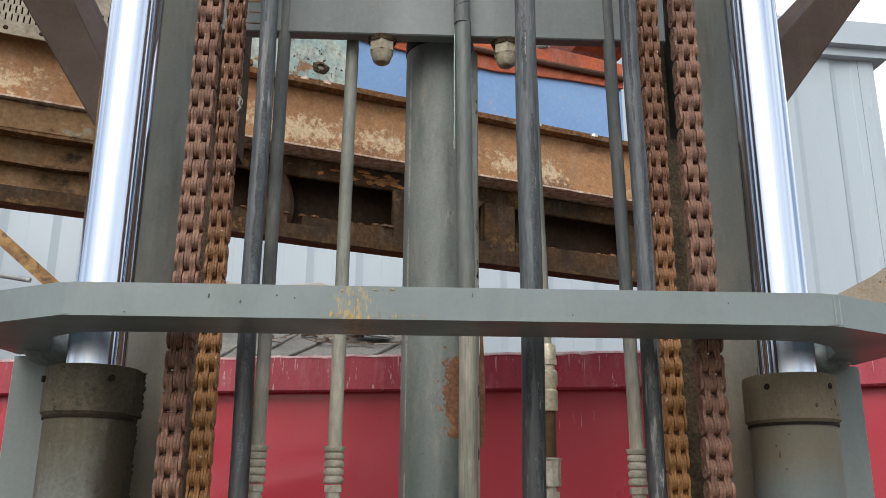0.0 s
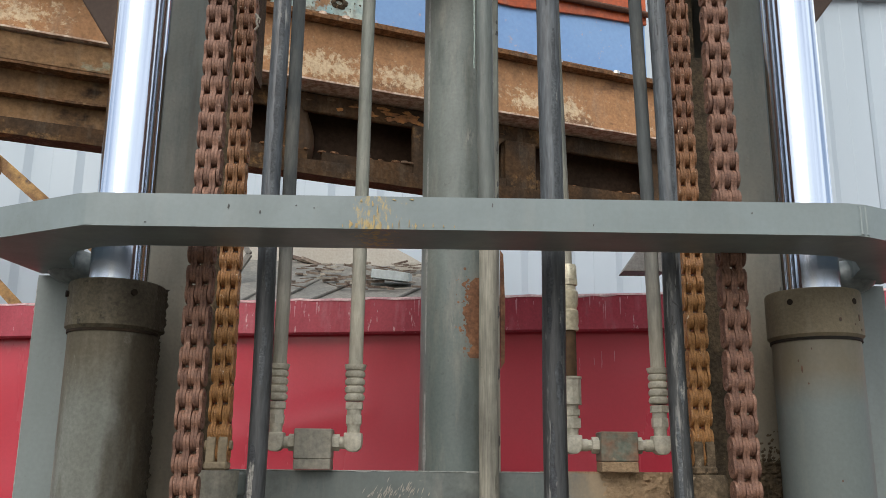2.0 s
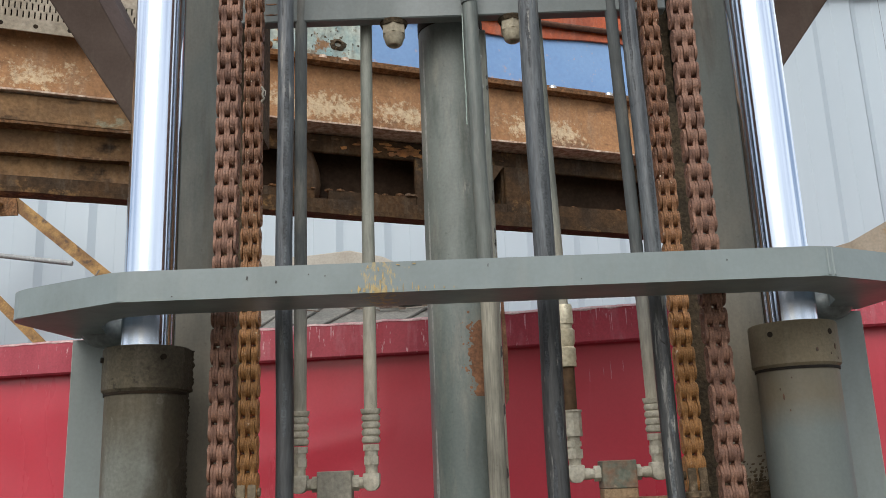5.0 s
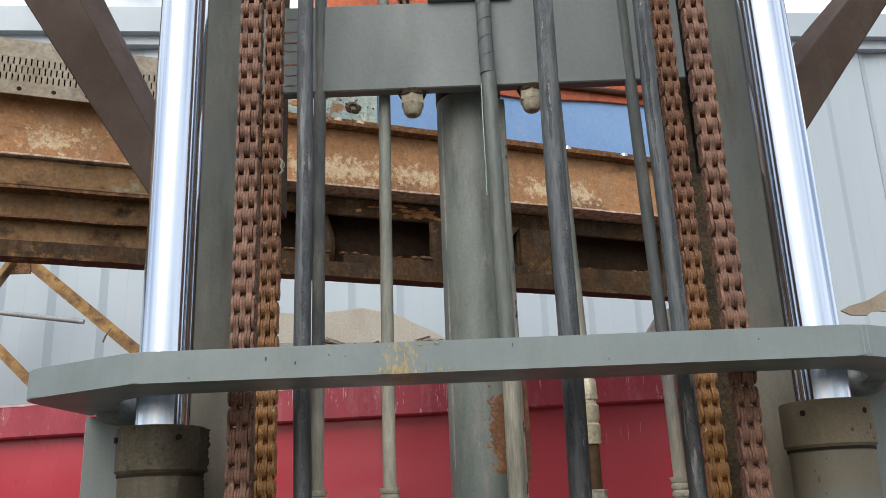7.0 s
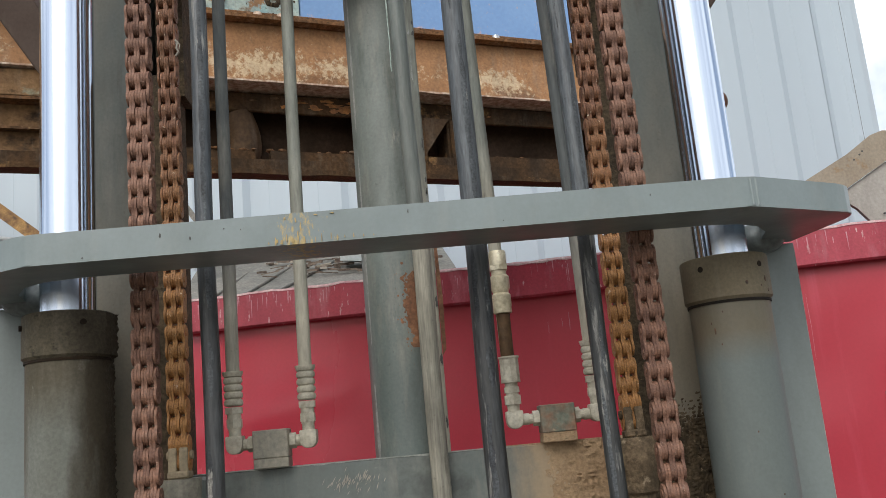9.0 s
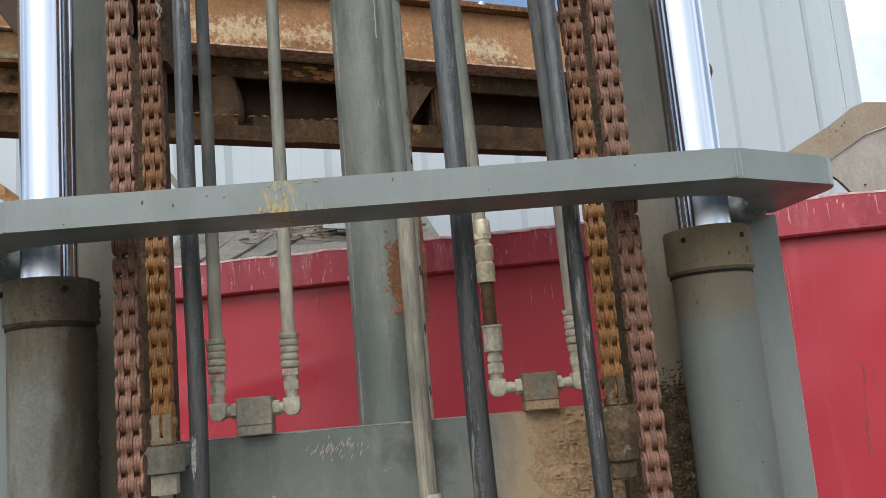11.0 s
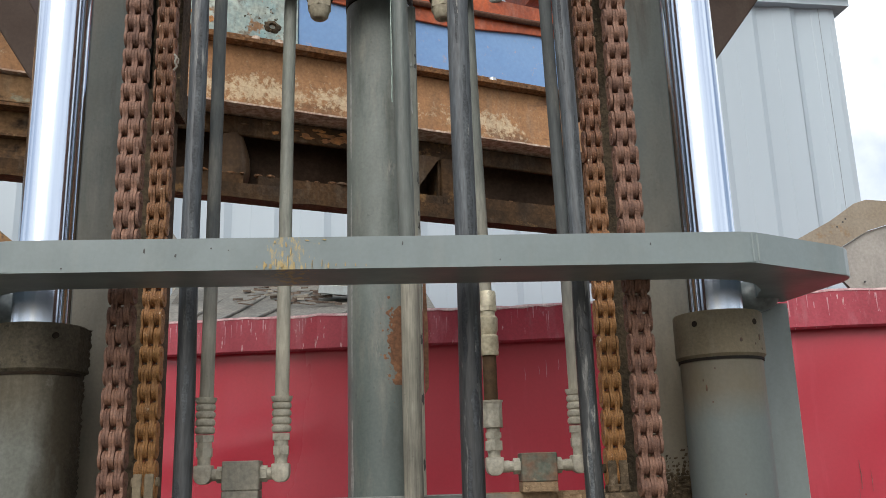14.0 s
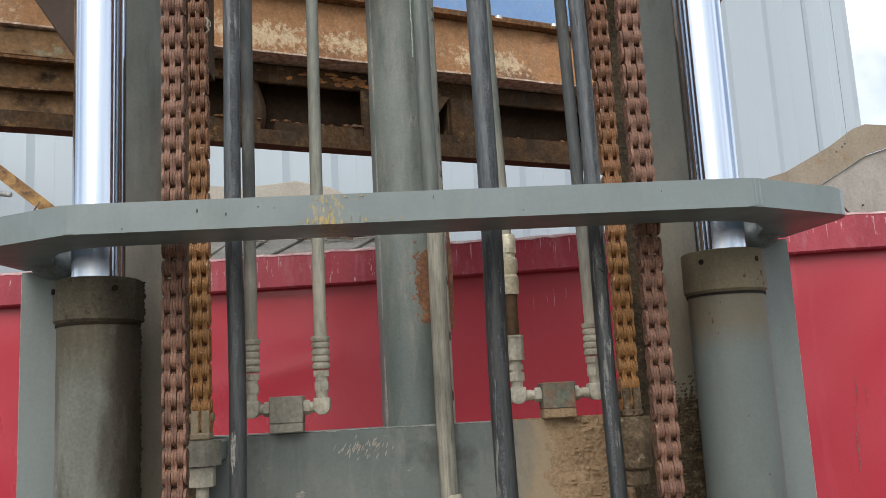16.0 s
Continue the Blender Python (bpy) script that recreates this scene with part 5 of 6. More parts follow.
beam("web", 0.05, 0.065, 0.962, 1.233, M_RUST, label="rusty web with remains of cream paint")
edge_strip(-0.02, 0.36, 0.955, 0.962, M_RUSTEDGE, U0, U1, 0.004, 1, "lower_flange")
edge_strip(0.0, 0.40, 1.233, 1.248, M_RUSTDARK, U0, U1, 0.003, 2, "upper_flange")
beam("top_angle", 0.05, 0.09, 1.248, 1.285, M_RUSTDARK)
beam("under_face", 0.0, 0.012, 0.848, 0.9515, M_LOWWEB, U0, -0.95, label="oily rusted face below the web")
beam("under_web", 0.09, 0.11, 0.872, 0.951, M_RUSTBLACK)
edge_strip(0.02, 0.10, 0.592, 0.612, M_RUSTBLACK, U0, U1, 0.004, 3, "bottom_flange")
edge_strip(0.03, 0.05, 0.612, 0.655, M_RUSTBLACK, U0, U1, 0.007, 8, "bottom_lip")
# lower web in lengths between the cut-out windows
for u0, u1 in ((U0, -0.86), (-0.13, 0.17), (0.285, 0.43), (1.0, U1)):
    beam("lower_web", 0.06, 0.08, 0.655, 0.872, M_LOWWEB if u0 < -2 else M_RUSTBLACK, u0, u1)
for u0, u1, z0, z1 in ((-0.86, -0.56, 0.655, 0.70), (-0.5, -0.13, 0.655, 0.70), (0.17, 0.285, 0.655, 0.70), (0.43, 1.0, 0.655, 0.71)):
    edge_strip(0.058, 0.078, z0, z1, M_RUSTBLACK, u0, u1, 0.010, u0 * 7, "window_sill")
bm = bmesh.new()
prism(bm, [(0.165, 0.714), (0.28, 0.874), (0.165, 0.874)], 0.061, 0.079, "y", LD)
part("gusset", bm, M_OILBROWN, chassis)
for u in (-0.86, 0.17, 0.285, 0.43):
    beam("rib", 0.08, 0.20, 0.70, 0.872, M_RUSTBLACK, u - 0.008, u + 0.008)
for u in (-2.8, 1.33):
    bm = bmesh.new()
    box(bm, u - 0.05, u + 0.05, 0.15, 0.25, -ZB - 0.035, 0.592, 0.005, LD)
    part("support_leg", bm, M_RUSTDARK, chassis)
edge_strip(0.0, 0.09, 0.838, 0.848, M_RUSTDARK, U0, -0.9, 0.004, 5, "ledge")
edge_strip(0.02, 0.06, 0.735, 0.742, M_RUSTDARK, U0, -0.9, 0.004, 6, "ledge")
beam("rear_beam", 0.36, 0.40, 0.80, 1.232, M_RUSTDARK)
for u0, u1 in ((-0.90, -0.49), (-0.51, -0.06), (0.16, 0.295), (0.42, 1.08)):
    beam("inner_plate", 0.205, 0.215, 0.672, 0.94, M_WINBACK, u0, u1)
# rubble and scale lying in the windows
for u0, u1, z in ((-0.5, -0.13, 0.70), (-0.86, -0.56, 0.70), (0.43, 1.0, 0.71)):
    bm = bmesh.new()
    for k in range(26):
        u = u0 + (u1 - u0) * (0.5 + 0.5 * math.sin(rnd.uniform(0, 9)))
        r = 0.003 + 0.013 * rnd.random() ** 2
        bmesh.ops.create_icosphere(bm, subdivisions=1, radius=r, matrix=LD @ Matrix.Translation((u, rnd.uniform(0.055, 0.1), z + r * 0.3)) @ Matrix.Diagonal((1.6, 1, 0.7, 1)))
    tagged(part("rust_scale", bm, M_RUSTDARK, chassis), kind="stuff")
# rust flakes on the web under the flange
for k in range(30):
    u = rnd.uniform(-0.7, 0.6) if k < 12 else rnd.gauss(-0.22, 0.07)
    bm = bmesh.new()
    grow_ = 1.0 if k < 12 else 1.8
    prism(bm, blot(u, rnd.uniform(0.89, 0.935), rnd.uniform(0.01, 0.03) * grow_, rnd.uniform(0.003, 0.009) * grow_, k), 0.086, 0.0895, "y", LD)
    part("rust_flake", bm, M_RUSTDARK if k < 12 else M_ORANGERUST, chassis)
for u in (-1.75, -1.2, -0.53, -0.435, 0.10, 0.536, 0.83):
    bm = bmesh.new()
    p = LD @ Vector((u, 0.03, 1.248))
    cyl(bm, p, p + Vector((0, 0, 0.022)), 0.02, 0.016, 10)
    part("bolt", bm, M_BOLT if u > 0.3 else M_RUSTEDGE, chassis)

bm = bmesh.new()
cyl(bm, LD @ Vector((U1 + 0.002, 0.12, 1.07)), LD @ Vector((1.80, 0.12, 1.07)), 0.058, seg=28)
part("shaft", bm, M_BROWNCOVER, chassis, "dark round shaft", 35)
bm = bmesh.new()
bmesh.ops.create_uvsphere(bm, u_segments=28, v_segments=16, radius=0.0605, matrix=LD @ Matrix.Translation((1.801, 0.12, 1.07)) @ Matrix.Diagonal((0.95, 1, 1, 1)))
part("shaft_end", bm, M_BROWNCOVER, chassis, "rounded shaft end", 40)
bm = bmesh.new()
sweep(bm, [tuple(LD @ Vector((-0.600 + 0.018 * math.sin(k * 0.5), 0.148, 0.672 + 0.2 * k / 8))) for k in range(9)], 0.068, 22)
part("web_stiffener", bm, M_OILBROWN, chassis, "rounded rusty stiffener", 50)
# perforated side sheet on the chassis
LD = Matrix.Translation((0, 0, 0.045)) @ LD
grille = thing("perforated_panel", LD @ Vector((-1.8, 0.05, 1.2)), "dented beige perforated metal panel with rusty edges", "panel")
bm = bmesh.new()
g0, g1, gz0, gz1 = -2.7, -1.18, 1.145, 1.355
step, sw = 0.0195, 0.005
rowsz = [(gz0 + 0.052, gz0 + 0.080), (gz0 + 0.085, gz0 + 0.113), (gz0 + 0.118, gz0 + 0.146)]
n0, n1 = -0.014, -0.008
box(bm, g0, g1, n0, n1, gz0, rowsz[0][0], 0, LD)
for (a, b), nxt in zip(rowsz, (rowsz[1][0], rowsz[2][0], gz1 + 0.01)):
    u = g0 + (step / 2 if a == rowsz[1][0] else 0)
    while u < g1 - 0.001:
        box(bm, u, min(u + step - sw, g1), n0, n1, a, b, 0, LD)
        u += step
    box(bm, g0, g1, n0, n1, b, nxt, 0, LD)
for v_ in bm.verts:
    v_.co.y += 0.004 * noise.noise(Vector((v_.co.x * 3, v_.co.z * 3, 1)))
part("sheet", bm, M_GRILLE, grille)
bm = bmesh.new()
box(bm, g0, g1, 0.004, 0.045, gz0 + 0.085, gz1, 0, LD)
part("backing", bm, M_PIT, grille)
for k in range(13):
    bm = bmesh.new()
    p = LD @ Vector((g0 + 0.06 + k * 0.115, -0.0145, gz0 + 0.022))
    cyl(bm, p, p + LD.to_3x3() @ Vector((0, 0.004, 0)), 0.0085, seg=12)
    part("bolt_hole", bm, M_PIT, grille)

# blue side panel and pale turquoise panel
bp = thing("engine_side_panel", LD @ Vector((0.3, 0.15, 1.24)), "sky-blue engine side panel with an orange rusted upper edge", "panel")
bm = bmesh.new()
prism(bm, [(-0.335, 1.205), (1.05, 1.205), (1.05, 1.60), (0.30, 1.62), (-0.02, 1.60), (-0.335, 1.52)], 0.10, 0.14, "y", LD, 0.006)
part("sheet", bm, M_BLUE, bp)
bm = bmesh.new()
prism(bm, [(-0.33, 1.485), (-0.10, 1.476), (0.35, 1.472), (0.75, 1.512), (1.05, 1.528), (1.05, 1.66), (0.10, 1.66), (-0.33, 1.60)], 0.085, 0.098, "y", LD, 0.003)
part("rusted_edge", bm, M_ORANGE, bp, "orange edge strip")
bm = bmesh.new()
cyl(bm, LD @ Vector((-0.3, 0.07, 1.535)), LD @ Vector((1.1, 0.07, 1.575)), 0.014, seg=12)
part("rail", bm, M_BROWNCOVER, bp, "", 30)
tq = thing("mounting_panel", LD @ Vector((-0.6, 0.1, 1.24)), "pale turquoise mounting panel with rust blotches and lugs", "panel")
bm = bmesh.new()
prism(bm, [(-0.86, 1.205), (-0.34, 1.205), (-0.34, 1.50), (-0.50, 1.50), (-0.86, 1.42)], 0.09, 0.12, "y", LD, 0.005)
part("plate", bm, M_TURQ, tq)
for u, z, r in ((-0.66, 1.30, 0.016), (-0.74, 1.27, 0.014)):
    bm = bmesh.new()
    p = LD @ Vector((u, 0.09, z))
    q = LD @ Vector((u, 0.07, z))
    cyl(bm, p, q, r, r * 0.8, 16)
    part("lug", bm, M_RUSTDARK, tq)
bm = bmesh.new()
ring_ = []
for k in range(28):
    a = k / 28 * math.tau
    w_ = 1 + 0.35 * noise.noise(Vector((math.cos(a) * 2, math.sin(a) * 2, 3)))
    c_, s_ = math.cos(a), math.sin(a) * 0.75
    ring_.append([bm.verts.new(LD @ Vector(p)) for p in ((-0.45 + 0.012 * c_, 0.0885, 1.315 + 0.012 * s_), (-0.45 + 0.018 * c_, 0.080, 1.315 + 0.018 * s_), (-0.45 + 0.027 * w_ * c_, 0.083, 1.315 + 0.027 * w_ * s_), (-0.45 + 0.036 * w_ * c_, 0.0895, 1.315 + 0.036 * w_ * s_))])
for p, q in zip(ring_, ring_[1:] + ring_[:1]):
    for j in range(3):
        bm.faces.new((p[j], p[j + 1], q[j + 1], q[j]))
part("crusted_hole", bm, M_MUDSHADE, tq, "hole with an olive crust round it", 50)
for k in range(46):
    a, d = rnd.uniform(0, math.tau), abs(rnd.gauss(0, 0.03)) + 0.03
    u, z = -0.45 + d * 1.5 * math.cos(a), 1.315 + d * math.sin(a)
    if k > 32:
        u, z = -0.455 + rnd.gauss(0, 0.012), 1.35 + rnd.uniform(0, 0.12)
    if not (-0.85 < u < -0.35 and 1.22 < z < 1.49):
        continue
    bm = bmesh.new()
    prism(bm, blot(u, z, rnd.uniform(0.002, 0.007), rnd.uniform(0.002, 0.008), k + 200), 0.0885, 0.0905, "y", LD)
    part("rust_speck", bm, M_MUDSHADE if k % 3 else M_SHEETBEIGE, tq)
for k in range(12):
    bm = bmesh.new()
    prism(bm, blot(rnd.uniform(-0.84, -0.66), rnd.uniform(1.22, 1.33), rnd.uniform(0.01, 0.035), rnd.uniform(0.008, 0.02), k + 300), 0.0878, 0.0903, "y", LD)
    part("rust_blotch", bm, M_ORANGERUST, tq)

# orange engine
eng = thing("old_engine", LD @ Vector((0.2, 0.5, 1.5)), "weathered orange engine with oily brown covers and hoses", "engine")


def eng_box(name, u0, u1, n0, n1, z0, z1, mat, b=0.02, label=""):
    bm = bmesh.new()
    box(bm, u0, u1, n0, n1, z0, z1, b, LD, 3)
    return part(name, bm, mat, eng, label, 40)


def eng_cyl(name, p, q, r, mat, label="", r2=None, seg=28):
    bm = bmesh.new()
    cyl(bm, LD @ Vector(p), LD @ Vector(q), r, r2, seg)
    return part(name, bm, mat, eng, label, 35)


eng_box("crankcase", -0.58, 0.62, 0.18, 0.75, 1.45, 1.98, M_ORANGE)
eng_box("cylinder_head", -0.50, 0.55, 0.22, 0.70, 1.982, 2.16, M_ORANGE)
cover = eng_box("side_cover", -0.56, -0.36, 0.09, 0.178, 1.45, 1.66, M_BROWNCOVER, 0.012, "oily brown side cover")
eng_box("cover_flange", -0.58, -0.335, 0.10, 0.176, 1.662, 1.69, M_BROWNCOVER, 0.006)
for u in (-0.57, -0.5, -0.42, -0.345):
    eng_cyl("bolt", (u, 0.085, 1.675), (u, 0.1, 1.675), 0.012, M_BROWNCOVER, seg=6)
for u in (-0.28, -0.05, 0.14, 0.33):
    eng_box("rib", u, u + 0.035, 0.145, 0.178, 1.5, 1.93, M_ORANGE, 0.008)
    eng_cyl("bolt", (u + 0.017, 0.13, 1.86), (u + 0.017, 0.145, 1.86), 0.013, M_BROWNCOVER, seg=6)
can = eng_cyl("filter_can", (0.66, 0.16, 1.86), (0.62, -0.02, 1.84), 0.078, M_WHITE, "white filter can with an amber face")
bm = bmesh.new()
cyl(bm, LD @ Vector((0.62, -0.02, 1.84)), LD @ Vector((0.618, -0.03, 1.838)), 0.066, seg=28)
part("filter_face", bm, M_AMBER, can)
eng_cyl("starter_body", (0.66, 0.2, 1.98), (1.0, 0.2, 1.96), 0.11, M_ORANGE)
eng_cyl("flywheel_housing", (0.86, 0.22, 1.95), (1.12, 0.24, 1.94), 0.19, M_ORANGE)
eng_cyl("housing_rim", (0.84, 0.22, 1.95), (0.87, 0.22, 1.95), 0.205, M_ORANGE)
eng_cyl("solenoid", (0.66, 0.1, 2.10), (0.84, 0.1, 2.10), 0.045, M_BROWNCOVER)
bm = bmesh.new()
sweep(bm, [LD @ Vector(p) for p in ((0.5, 0.12, 1.62), (0.62, 0.08, 1.66), (0.70, 0.06, 1.75), (0.72, 0.08, 1.88), (0.68, 0.1, 2.0))], 0.012, 10)
part("cable", bm, M_HOSEDUST, eng, "", 40)
bm = bmesh.new()
sweep(bm, [LD @ Vector(p) for p in ((-0.3, 0.1, 1.52), (-0.2, 0.08, 1.50), (-0.05, 0.08, 1.53), (0.1, 0.1, 1.56))], 0.009, 10)
part("fuel_pipe", bm, M_BROWNCOVER, eng, "", 40)
eng_box("turquoise_cover", -0.82, -0.60, 0.2, 0.5, 1.45, 1.8, M_TURQ, 0.01)

# ---- brown steel arms fixed behind the mast uprights ----
for s in (-1, 1):
    arm = thing("steel_arm", (s * 0.62, 2.75, ZB), "brown primed hollow steel arm rising outwards behind the mast", "arm", "steel arms")
    if s < 0:
        lo, hi = ((-0.62, 0.166), (-1.50, 1.53)), ((-0.62, 0.315), (-1.29, 1.64))
    else:
        lo, hi = ((0.62, 0.289), (1.50, 1.45)), ((0.62, 0.626), (1.40, 1.46))
    lo = [Vector((x, ZB + z)) for x, z in lo]
    hi = [Vector((x, ZB + z)) for x, z in hi]
    mid = [a.lerp(b, 0.72) for a, b in zip(lo, hi)]
    bm = bmesh.new()
    prism(bm, [tuple(p) for p in (lo[0], lo[1], mid[1], mid[0])], 2.664, 2.80, "y", None, 0.005)
    part("tube", bm, M_ARM, arm)
    bm = bmesh.new()
    a0, a1, b1, b0 = mid[0], mid[1], hi[1], hi[0]
    vs = [bm.verts.new(p) for p in ((a0.x, 2.668, a0.y), (a1.x, 2.668, a1.y), (b1.x, 2.76, b1.y), (b0.x, 2.76, b0.y), (a0.x, 2.79, a0.y), (a1.x, 2.79, a1.y), (b1.x, 2.80, b1.y), (b0.x, 2.80, b0.y))]
    for f in ((0, 1, 2, 3), (7, 6, 5, 4), (0, 4, 5, 1), (1, 5, 6, 2), (2, 6, 7, 3), (3, 7, 4, 0)):
        bm.faces.new([vs[k] for k in f])
    part("flange", bm, M_ARMTOP, arm)

# ---- tan bucket beside the container ----
BU = 0.06
bucket = thing("loader_bucket", (2.9, 5.75, ZB + BU + 0.4), "tan loader bucket with a worn rusty cutting edge", "bucket")
bm = bmesh.new()
prism(bm, [(2.275, ZB + BU + 0.773), (2.33, ZB + BU + 0.80), (2.454, ZB + BU + 0.828), (2.762, ZB + BU + 0.989), (2.93, ZB + BU + 1.10), (3.01, ZB + BU + 1.125), (3.254, ZB + BU + 1.105), (3.9, ZB + BU + 1.0), (3.9, ZB + BU + 0.86), (3.25, ZB + BU + 1.0), (3.0, ZB + BU + 0.93), (2.66, ZB + BU + 0.735), (2.50, ZB + BU + 0.765), (2.455, ZB + BU + 0.76), (2.43, ZB + BU + 0.737), (2.33, ZB + BU + 0.742)], 5.70, 5.716, "y", None, 0.003)
part("side_cutter", bm, M_TAN, bucket, "tan plate with rust spots")
bm = bmesh.new()
prism(bm, [(2.66, ZB + BU + 0.73), (3.0, ZB + BU + 0.925), (3.25, ZB + BU + 0.995), (3.9, ZB + BU + 0.86), (3.9, ZB + BU + 0.3), (2.95, ZB + BU + 0.3), (2.86, ZB + BU + 0.55), (2.78, ZB + BU + 0.65)], 5.72, 5.75, "y", None, 0.004)
part("shell", bm, M_PALE, bucket, "pale inner shell")
for x, z in ((2.93, 0.6), (2.84, 0.98), (2.80, 0.95), (2.86, 1.0)):
    bm = bmesh.new()
    cyl(bm, (x, 5.71, ZB + BU + z), (x, 5.698, ZB + BU + z), 0.006, seg=10)
    part("rust_hole", bm, M_SOOT, bucket)
# the arm that carries it stands behind the container
bm = bmesh.new()
box(bm, 3.2, 3.5, 5.752, 6.0, 0.0, ZB + BU + 0.6, 0.01)
part("stand", bm, M_TAN, bucket)

# ---- yellow lattice ----
lattice = thing("lattice_boom", (-2.5, 6.6, ZB), "rusty yellow angle-iron lattice boom", "lattice boom")


def angle_iron(p, q, w, t=0.008, mat=M_YELLOW, name="member"):
    p, q = Vector(p), Vector(q)
    d = q - p
    m = Matrix.Translation(p) @ d.to_track_quat("Z", "Y").to_matrix().to_4x4()
    bm = bmesh.new()
    prism(bm, [(0, 0), (w, 0), (w, t), (t, t), (t, w), (0, w)], 0, d.length, "z", m)
    return part(name, bm, mat, lattice)


angle_iron((-3.16, 6.6, ZB + 1.62), (-2.10, 6.6, ZB + 0.74), 0.085)
angle_iron((-3.18, 6.62, ZB + 1.62), (-3.96, 6.62, ZB + 0.42), 0.085)
angle_iron((-3.40, 6.56, ZB + 1.10), (-2.72, 6.56, ZB + 0.44), 0.068)
angle_iron((-2.10, 6.6, ZB + 0.74), (-1.72, 6.6, ZB + 0.42), 0.085)
angle_iron((-5.32, 6.62, ZB + 0.33), (-1.62, 6.62, ZB + 0.33), 0.09)
bm = bmesh.new()
prism(bm, [(-3.25, ZB + 1.53), (-3.07, ZB + 1.53), (-3.09, ZB + 1.66), (-3.16, ZB + 1.70), (-3.23, ZB + 1.66)], 6.585, 6.597, "y", None, 0.003)
part("gusset_plate", bm, M_RUSTDARK, lattice, "dark rusty gusset")
for x in (-5.1, -1.6):
    bm = bmesh.new()
    box(bm, x, x + 0.1, 6.66, 6.76, 0, ZB + 0.07 + (0.26 if x < -3 else 0.36), 0.006)
    part("post", bm, M_YELLOW, lattice)
bm = bmesh.new()
cyl(bm, (-3.9, 6.55, ZB + 1.34), (-2.64, 6.55, ZB + 1.15), 0.018, seg=12)
part("thin_pipe", bm, M_PIPEGREY, lattice, "thin grey pipe", 40)
bm = bmesh.new()
sweep(bm, [(-2.46, 6.58, ZB + 0.07 + 1.03), (-2.48, 6.56, ZB + 0.07 + 0.98), (-2.50, 6.56, ZB + 0.07 + 0.93)], 0.007, 6)
part("twig", bm, M_SCRAP, lattice)

# ---- hopper sheet with scrap behind the container lip ----
hopper = thing("scrap_hopper", (-0.6, 7.0, ZB + 0.3), "weathered grey sheet-metal hopper full of scrap", "hopper")
bm = bmesh.new()
prism(bm, [(-1.58, ZB + 0.40), (-1.58, ZB + 1.18), (-1.50, ZB + 1.34), (-1.42, ZB + 1.29), (-1.16, ZB + 1.27), (-0.74, ZB + 1.31), (-0.48, ZB + 1.25), (-0.22, ZB + 1.11), (0.05, ZB + 0.96), (0.08, ZB + 0.40)], 7.10, 7.16, "y", None, 0.01)
part("back_sheet", bm, M_SHEETBEIGE, hopper, "curved beige back sheet")
bm = bmesh.new()
vs = [bm.verts.new(p) for p in ((-1.45, 6.0, ZB + 0.52), (0.35, 6.0, ZB + 0.52), (0.25, 7.09, ZB + 1.0), (-1.5, 7.09, ZB + 1.06), (-1.45, 6.0, ZB + 0.49), (0.35, 6.0, ZB + 0.49), (0.25, 7.09, ZB + 0.97), (-1.5, 7.09, ZB + 1.03))]
for f in ((0, 1, 2, 3), (7, 6, 5, 4), (0, 4, 5, 1), (1, 5, 6, 2), (2, 6, 7, 3), (3, 7, 4, 0)):
    bm.faces.new([vs[i] for i in f])
part("sloping_sheet", bm, M_SHEET, hopper, "grey sloping sheet")
for x in (-1.2, 0.1):
    bm = bmesh.new()
    box(bm, x, x + 0.08, 6.9, 7.0, 0, ZB + 0.88, 0.005)
    part("leg", bm, M_SHEET, hopper)


for x0, x1 in ((-1.25, -1.02), (-1.05, -0.72), (-0.85, -0.42), (-0.35, 0.12)):
    bm = bmesh.new()
    d = Vector((x1 - x0, 0.95, 0.95 * 0.44)).normalized()
    m = Matrix.Translation((x0, 6.03, ZB + 0.545)) @ d.to_track_quat("Y", "Z").to_matrix().to_4x4()
    box(bm, -0.016, 0.016, 0, 1.02, -0.010, 0.008, 0.004, m)
    part("fold", bm, M_SHEET, hopper)

for p, q in (((-1.50, 3.24), (-1.275, 2.90)), ((-1.275, 2.90), (-1.60, 2.36))):
    d = Vector((q[0] - p[0], q[1] - p[1]))
    w_ = Vector((-d.y, d.x)).normalized() * 0.019
    bm = bmesh.new()
    prism(bm, [(p[0] + w_.x, p[1] + w_.y), (q[0] + w_.x, q[1] + w_.y), (q[0] - w_.x, q[1] - w_.y), (p[0] - w_.x, p[1] - w_.y)], 6.44, 6.475 if p[1] > 3 else 6.478, "y", None, 0.003)
    part("edge_strut", bm, M_SHEET, hopper, "dark bent edge strut")


def slope_z(x, y):
    return ZB + 0.53 + 0.49 * (y - 6.0) / 1.09


for k in range(150):
    x, y = rnd.uniform(-1.0, 0.2), rnd.uniform(6.35, 7.05)
    ln = rnd.uniform(0.03, 0.15)
    w = rnd.uniform(0.003, 0.010)
    bm = bmesh.new()
    m = Matrix.Translation((x, y, slope_z(x, y) + rnd.uniform(0.006, 0.045))) @ Euler((0.42 + rnd.uniform(-0.15, 0.15), rnd.uniform(-0.15, 0.15), rnd.uniform(-0.7, 0.7))).to_matrix().to_4x4()
    prism(bm, [(-w, -w * 0.7), (w * 0.8, -w), (w, w * 0.6), (-w * 0.7, w)], -ln / 2, ln / 2, "x", m)
    ob = part("scrap_piece", bm, M_SCRAP if k % 4 else M_SHEETBEIGE)
    tagged(ob, "small rusty scrap offcut lying on the hopper sheet", "scrap", "scrap pieces")
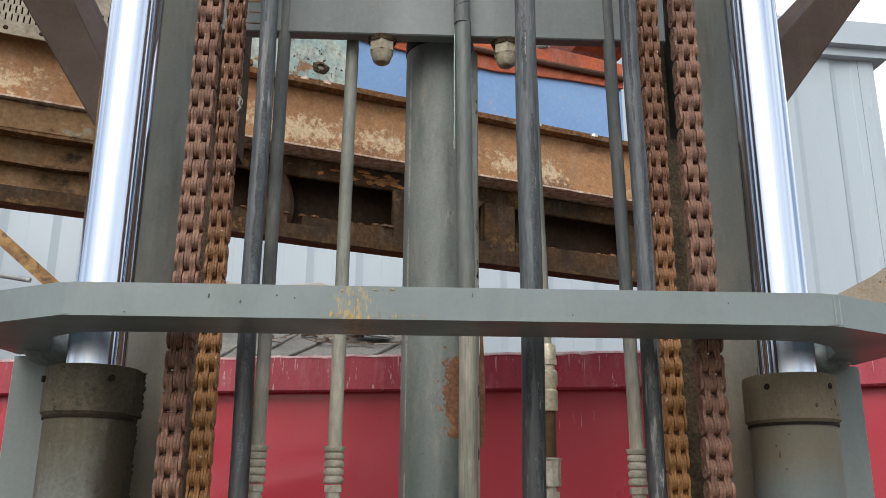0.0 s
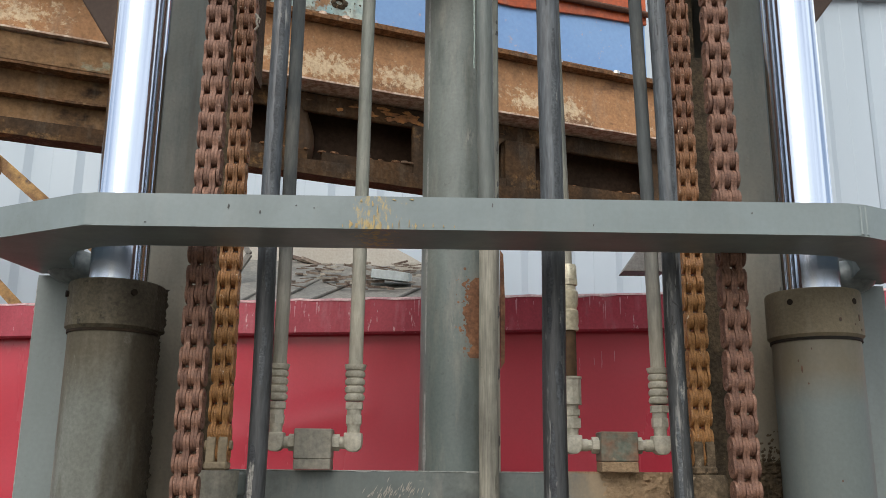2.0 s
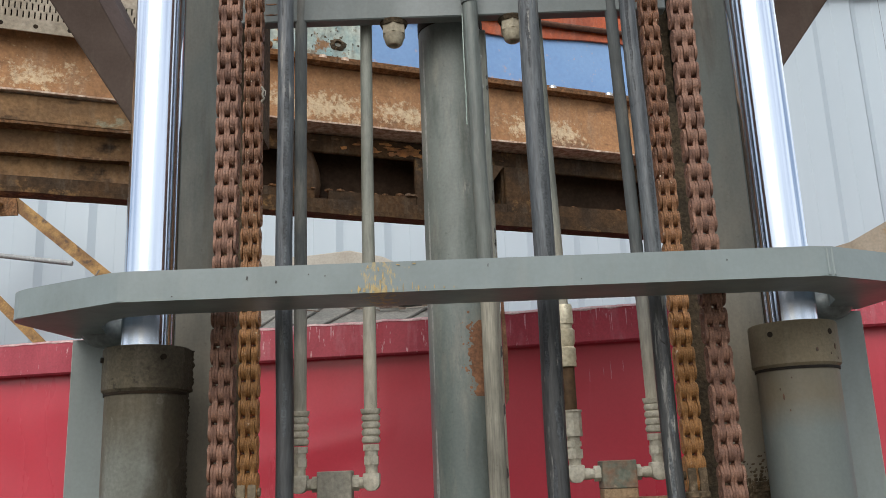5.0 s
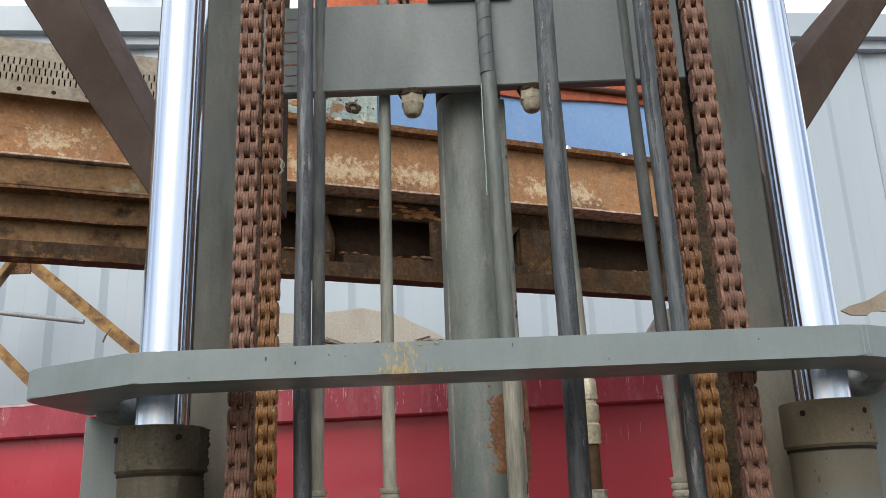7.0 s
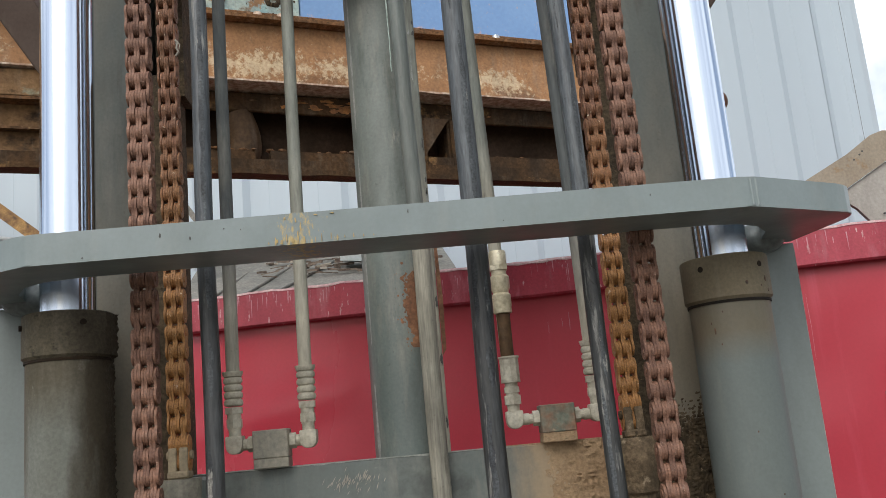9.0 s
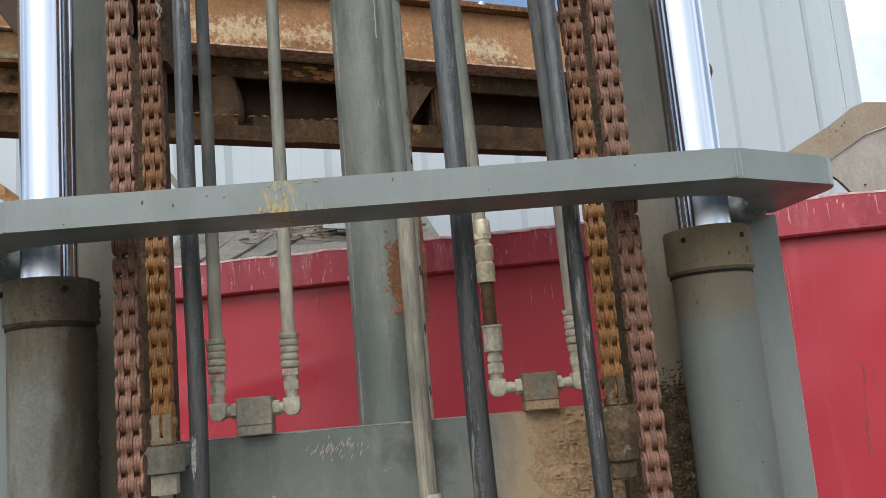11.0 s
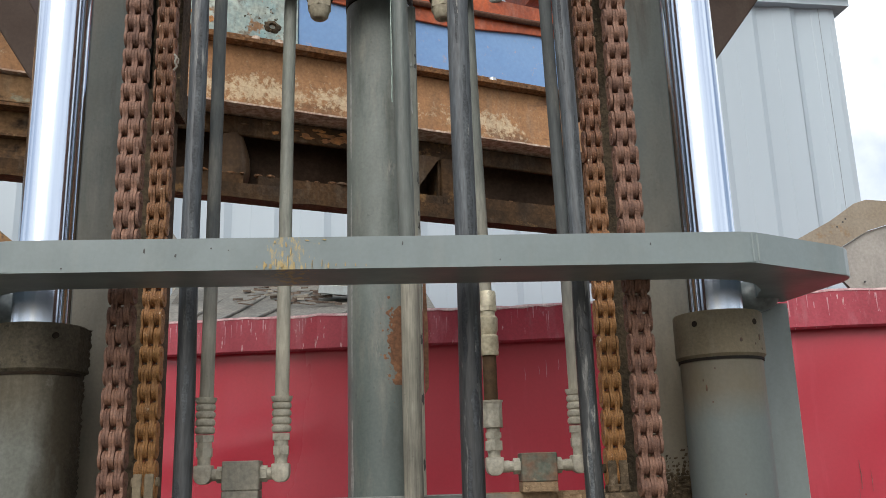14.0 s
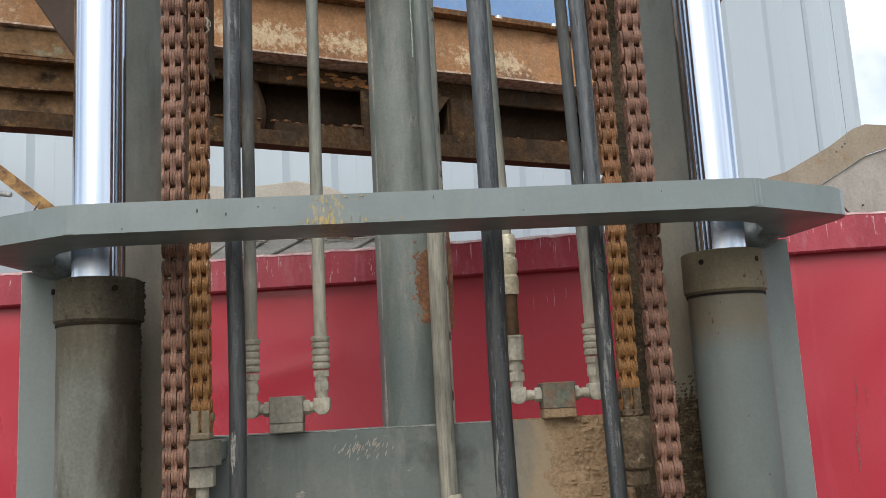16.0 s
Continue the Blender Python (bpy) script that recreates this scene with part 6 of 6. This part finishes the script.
# a few thicker offcuts lying against the back sheet
for x, z, ln, w, tilt, mat in ((-1.02, 3.005, 0.15, 0.016, 0.25, M_SCRAP), (-0.93, 2.985, 0.17, 0.014, 0.35, M_SCRAP), (-0.85, 2.955, 0.12, 0.013, 0.15, M_SCRAP), (-1.07, 3.02, 0.07, 0.013, 0.6, M_TRAY)):
    bm = bmesh.new()
    m = Matrix.Translation((x, 7.05, z)) @ Euler((0, tilt, 0.1)).to_matrix().to_4x4()
    prism(bm, [(-w, -w * 0.7), (w * 0.8, -w), (w, w * 0.6), (-w * 0.7, w)], -ln / 2, ln / 2, "x", m)
    tagged(part("scrap_piece", bm, mat), "thick scrap offcut leaning on the back sheet", "scrap", "scrap pieces")
for x, y, sx, sz, ang in ((-0.32, 6.52, 0.12, 0.06, -0.06),):
    z = slope_z(x, y) + 0.03
    b = thing("metal_tray", (x, y, z), "pale blue-grey sheet-metal tray lying in the scrap", "tray")
    m = Matrix.Translation((x, y, z)) @ Euler((0.15, 0.12, ang)).to_matrix().to_4x4()
    for nm, a in (("bottom", (-sx, sx, -0.1, 0.1, 0, 0.008)), ("front", (-sx, sx, -0.108, -0.1, 0, sz)), ("back", (-sx, sx, 0.1, 0.108, 0, sz)), ("end", (-sx - 0.008, -sx, -0.1, 0.1, 0, sz)), ("end", (sx, sx + 0.008, -0.1, 0.1, 0, sz))):
        bm = bmesh.new()
        box(bm, *a, 0.002, m)
        part(nm, bm, M_TRAY, b)
# grey bent arm behind the container
ga = thing("bent_bracket", (1.4, 6.3, ZB + 0.09 + 0.4), "grey folded steel bracket standing behind the container", "bracket")
bm = bmesh.new()
prism(bm, [(1.20, ZB + 0.09 + 0.73), (1.33, ZB + 0.09 + 0.91), (1.75, ZB + 0.09 + 1.02), (1.70, ZB + 0.09 + 0.87), (1.47, ZB + 0.09 + 0.73)], 6.25, 6.4, "y", None, 0.006)
part("flap", bm, M_SHEET, ga)
bm = bmesh.new()
angle = [(1.62, 6.30), (1.70, 6.30), (1.70, 6.38), (1.62, 6.38)]
prism(bm, angle, 0, ZB + 0.09 + 0.88, "z", None, 0.004)
part("leg", bm, M_SHEET, ga)

# frayed cord tied round a chain
cord = thing("frayed_cord", (-0.45, 2.31, ZB + 0.40), "frayed pale cord caught on a chain", "cord")
bm = bmesh.new()
sweep(bm, [(-0.452, 2.30, ZB + 0.495), (-0.446, 2.297, ZB + 0.487), (-0.449, 2.295, ZB + 0.474), (-0.445, 2.297, ZB + 0.465), (-0.452, 2.30, ZB + 0.458)], 0.0026, 6)
part("strand", bm, M_SHEETBEIGE, cord)
bm = bmesh.new()
sweep(bm, [(-0.452, 2.30, ZB + 0.488), (-0.441, 2.294, ZB + 0.482), (-0.442, 2.293, ZB + 0.470)], 0.0014, 5)
part("strand", bm, M_SHEETBEIGE, cord)
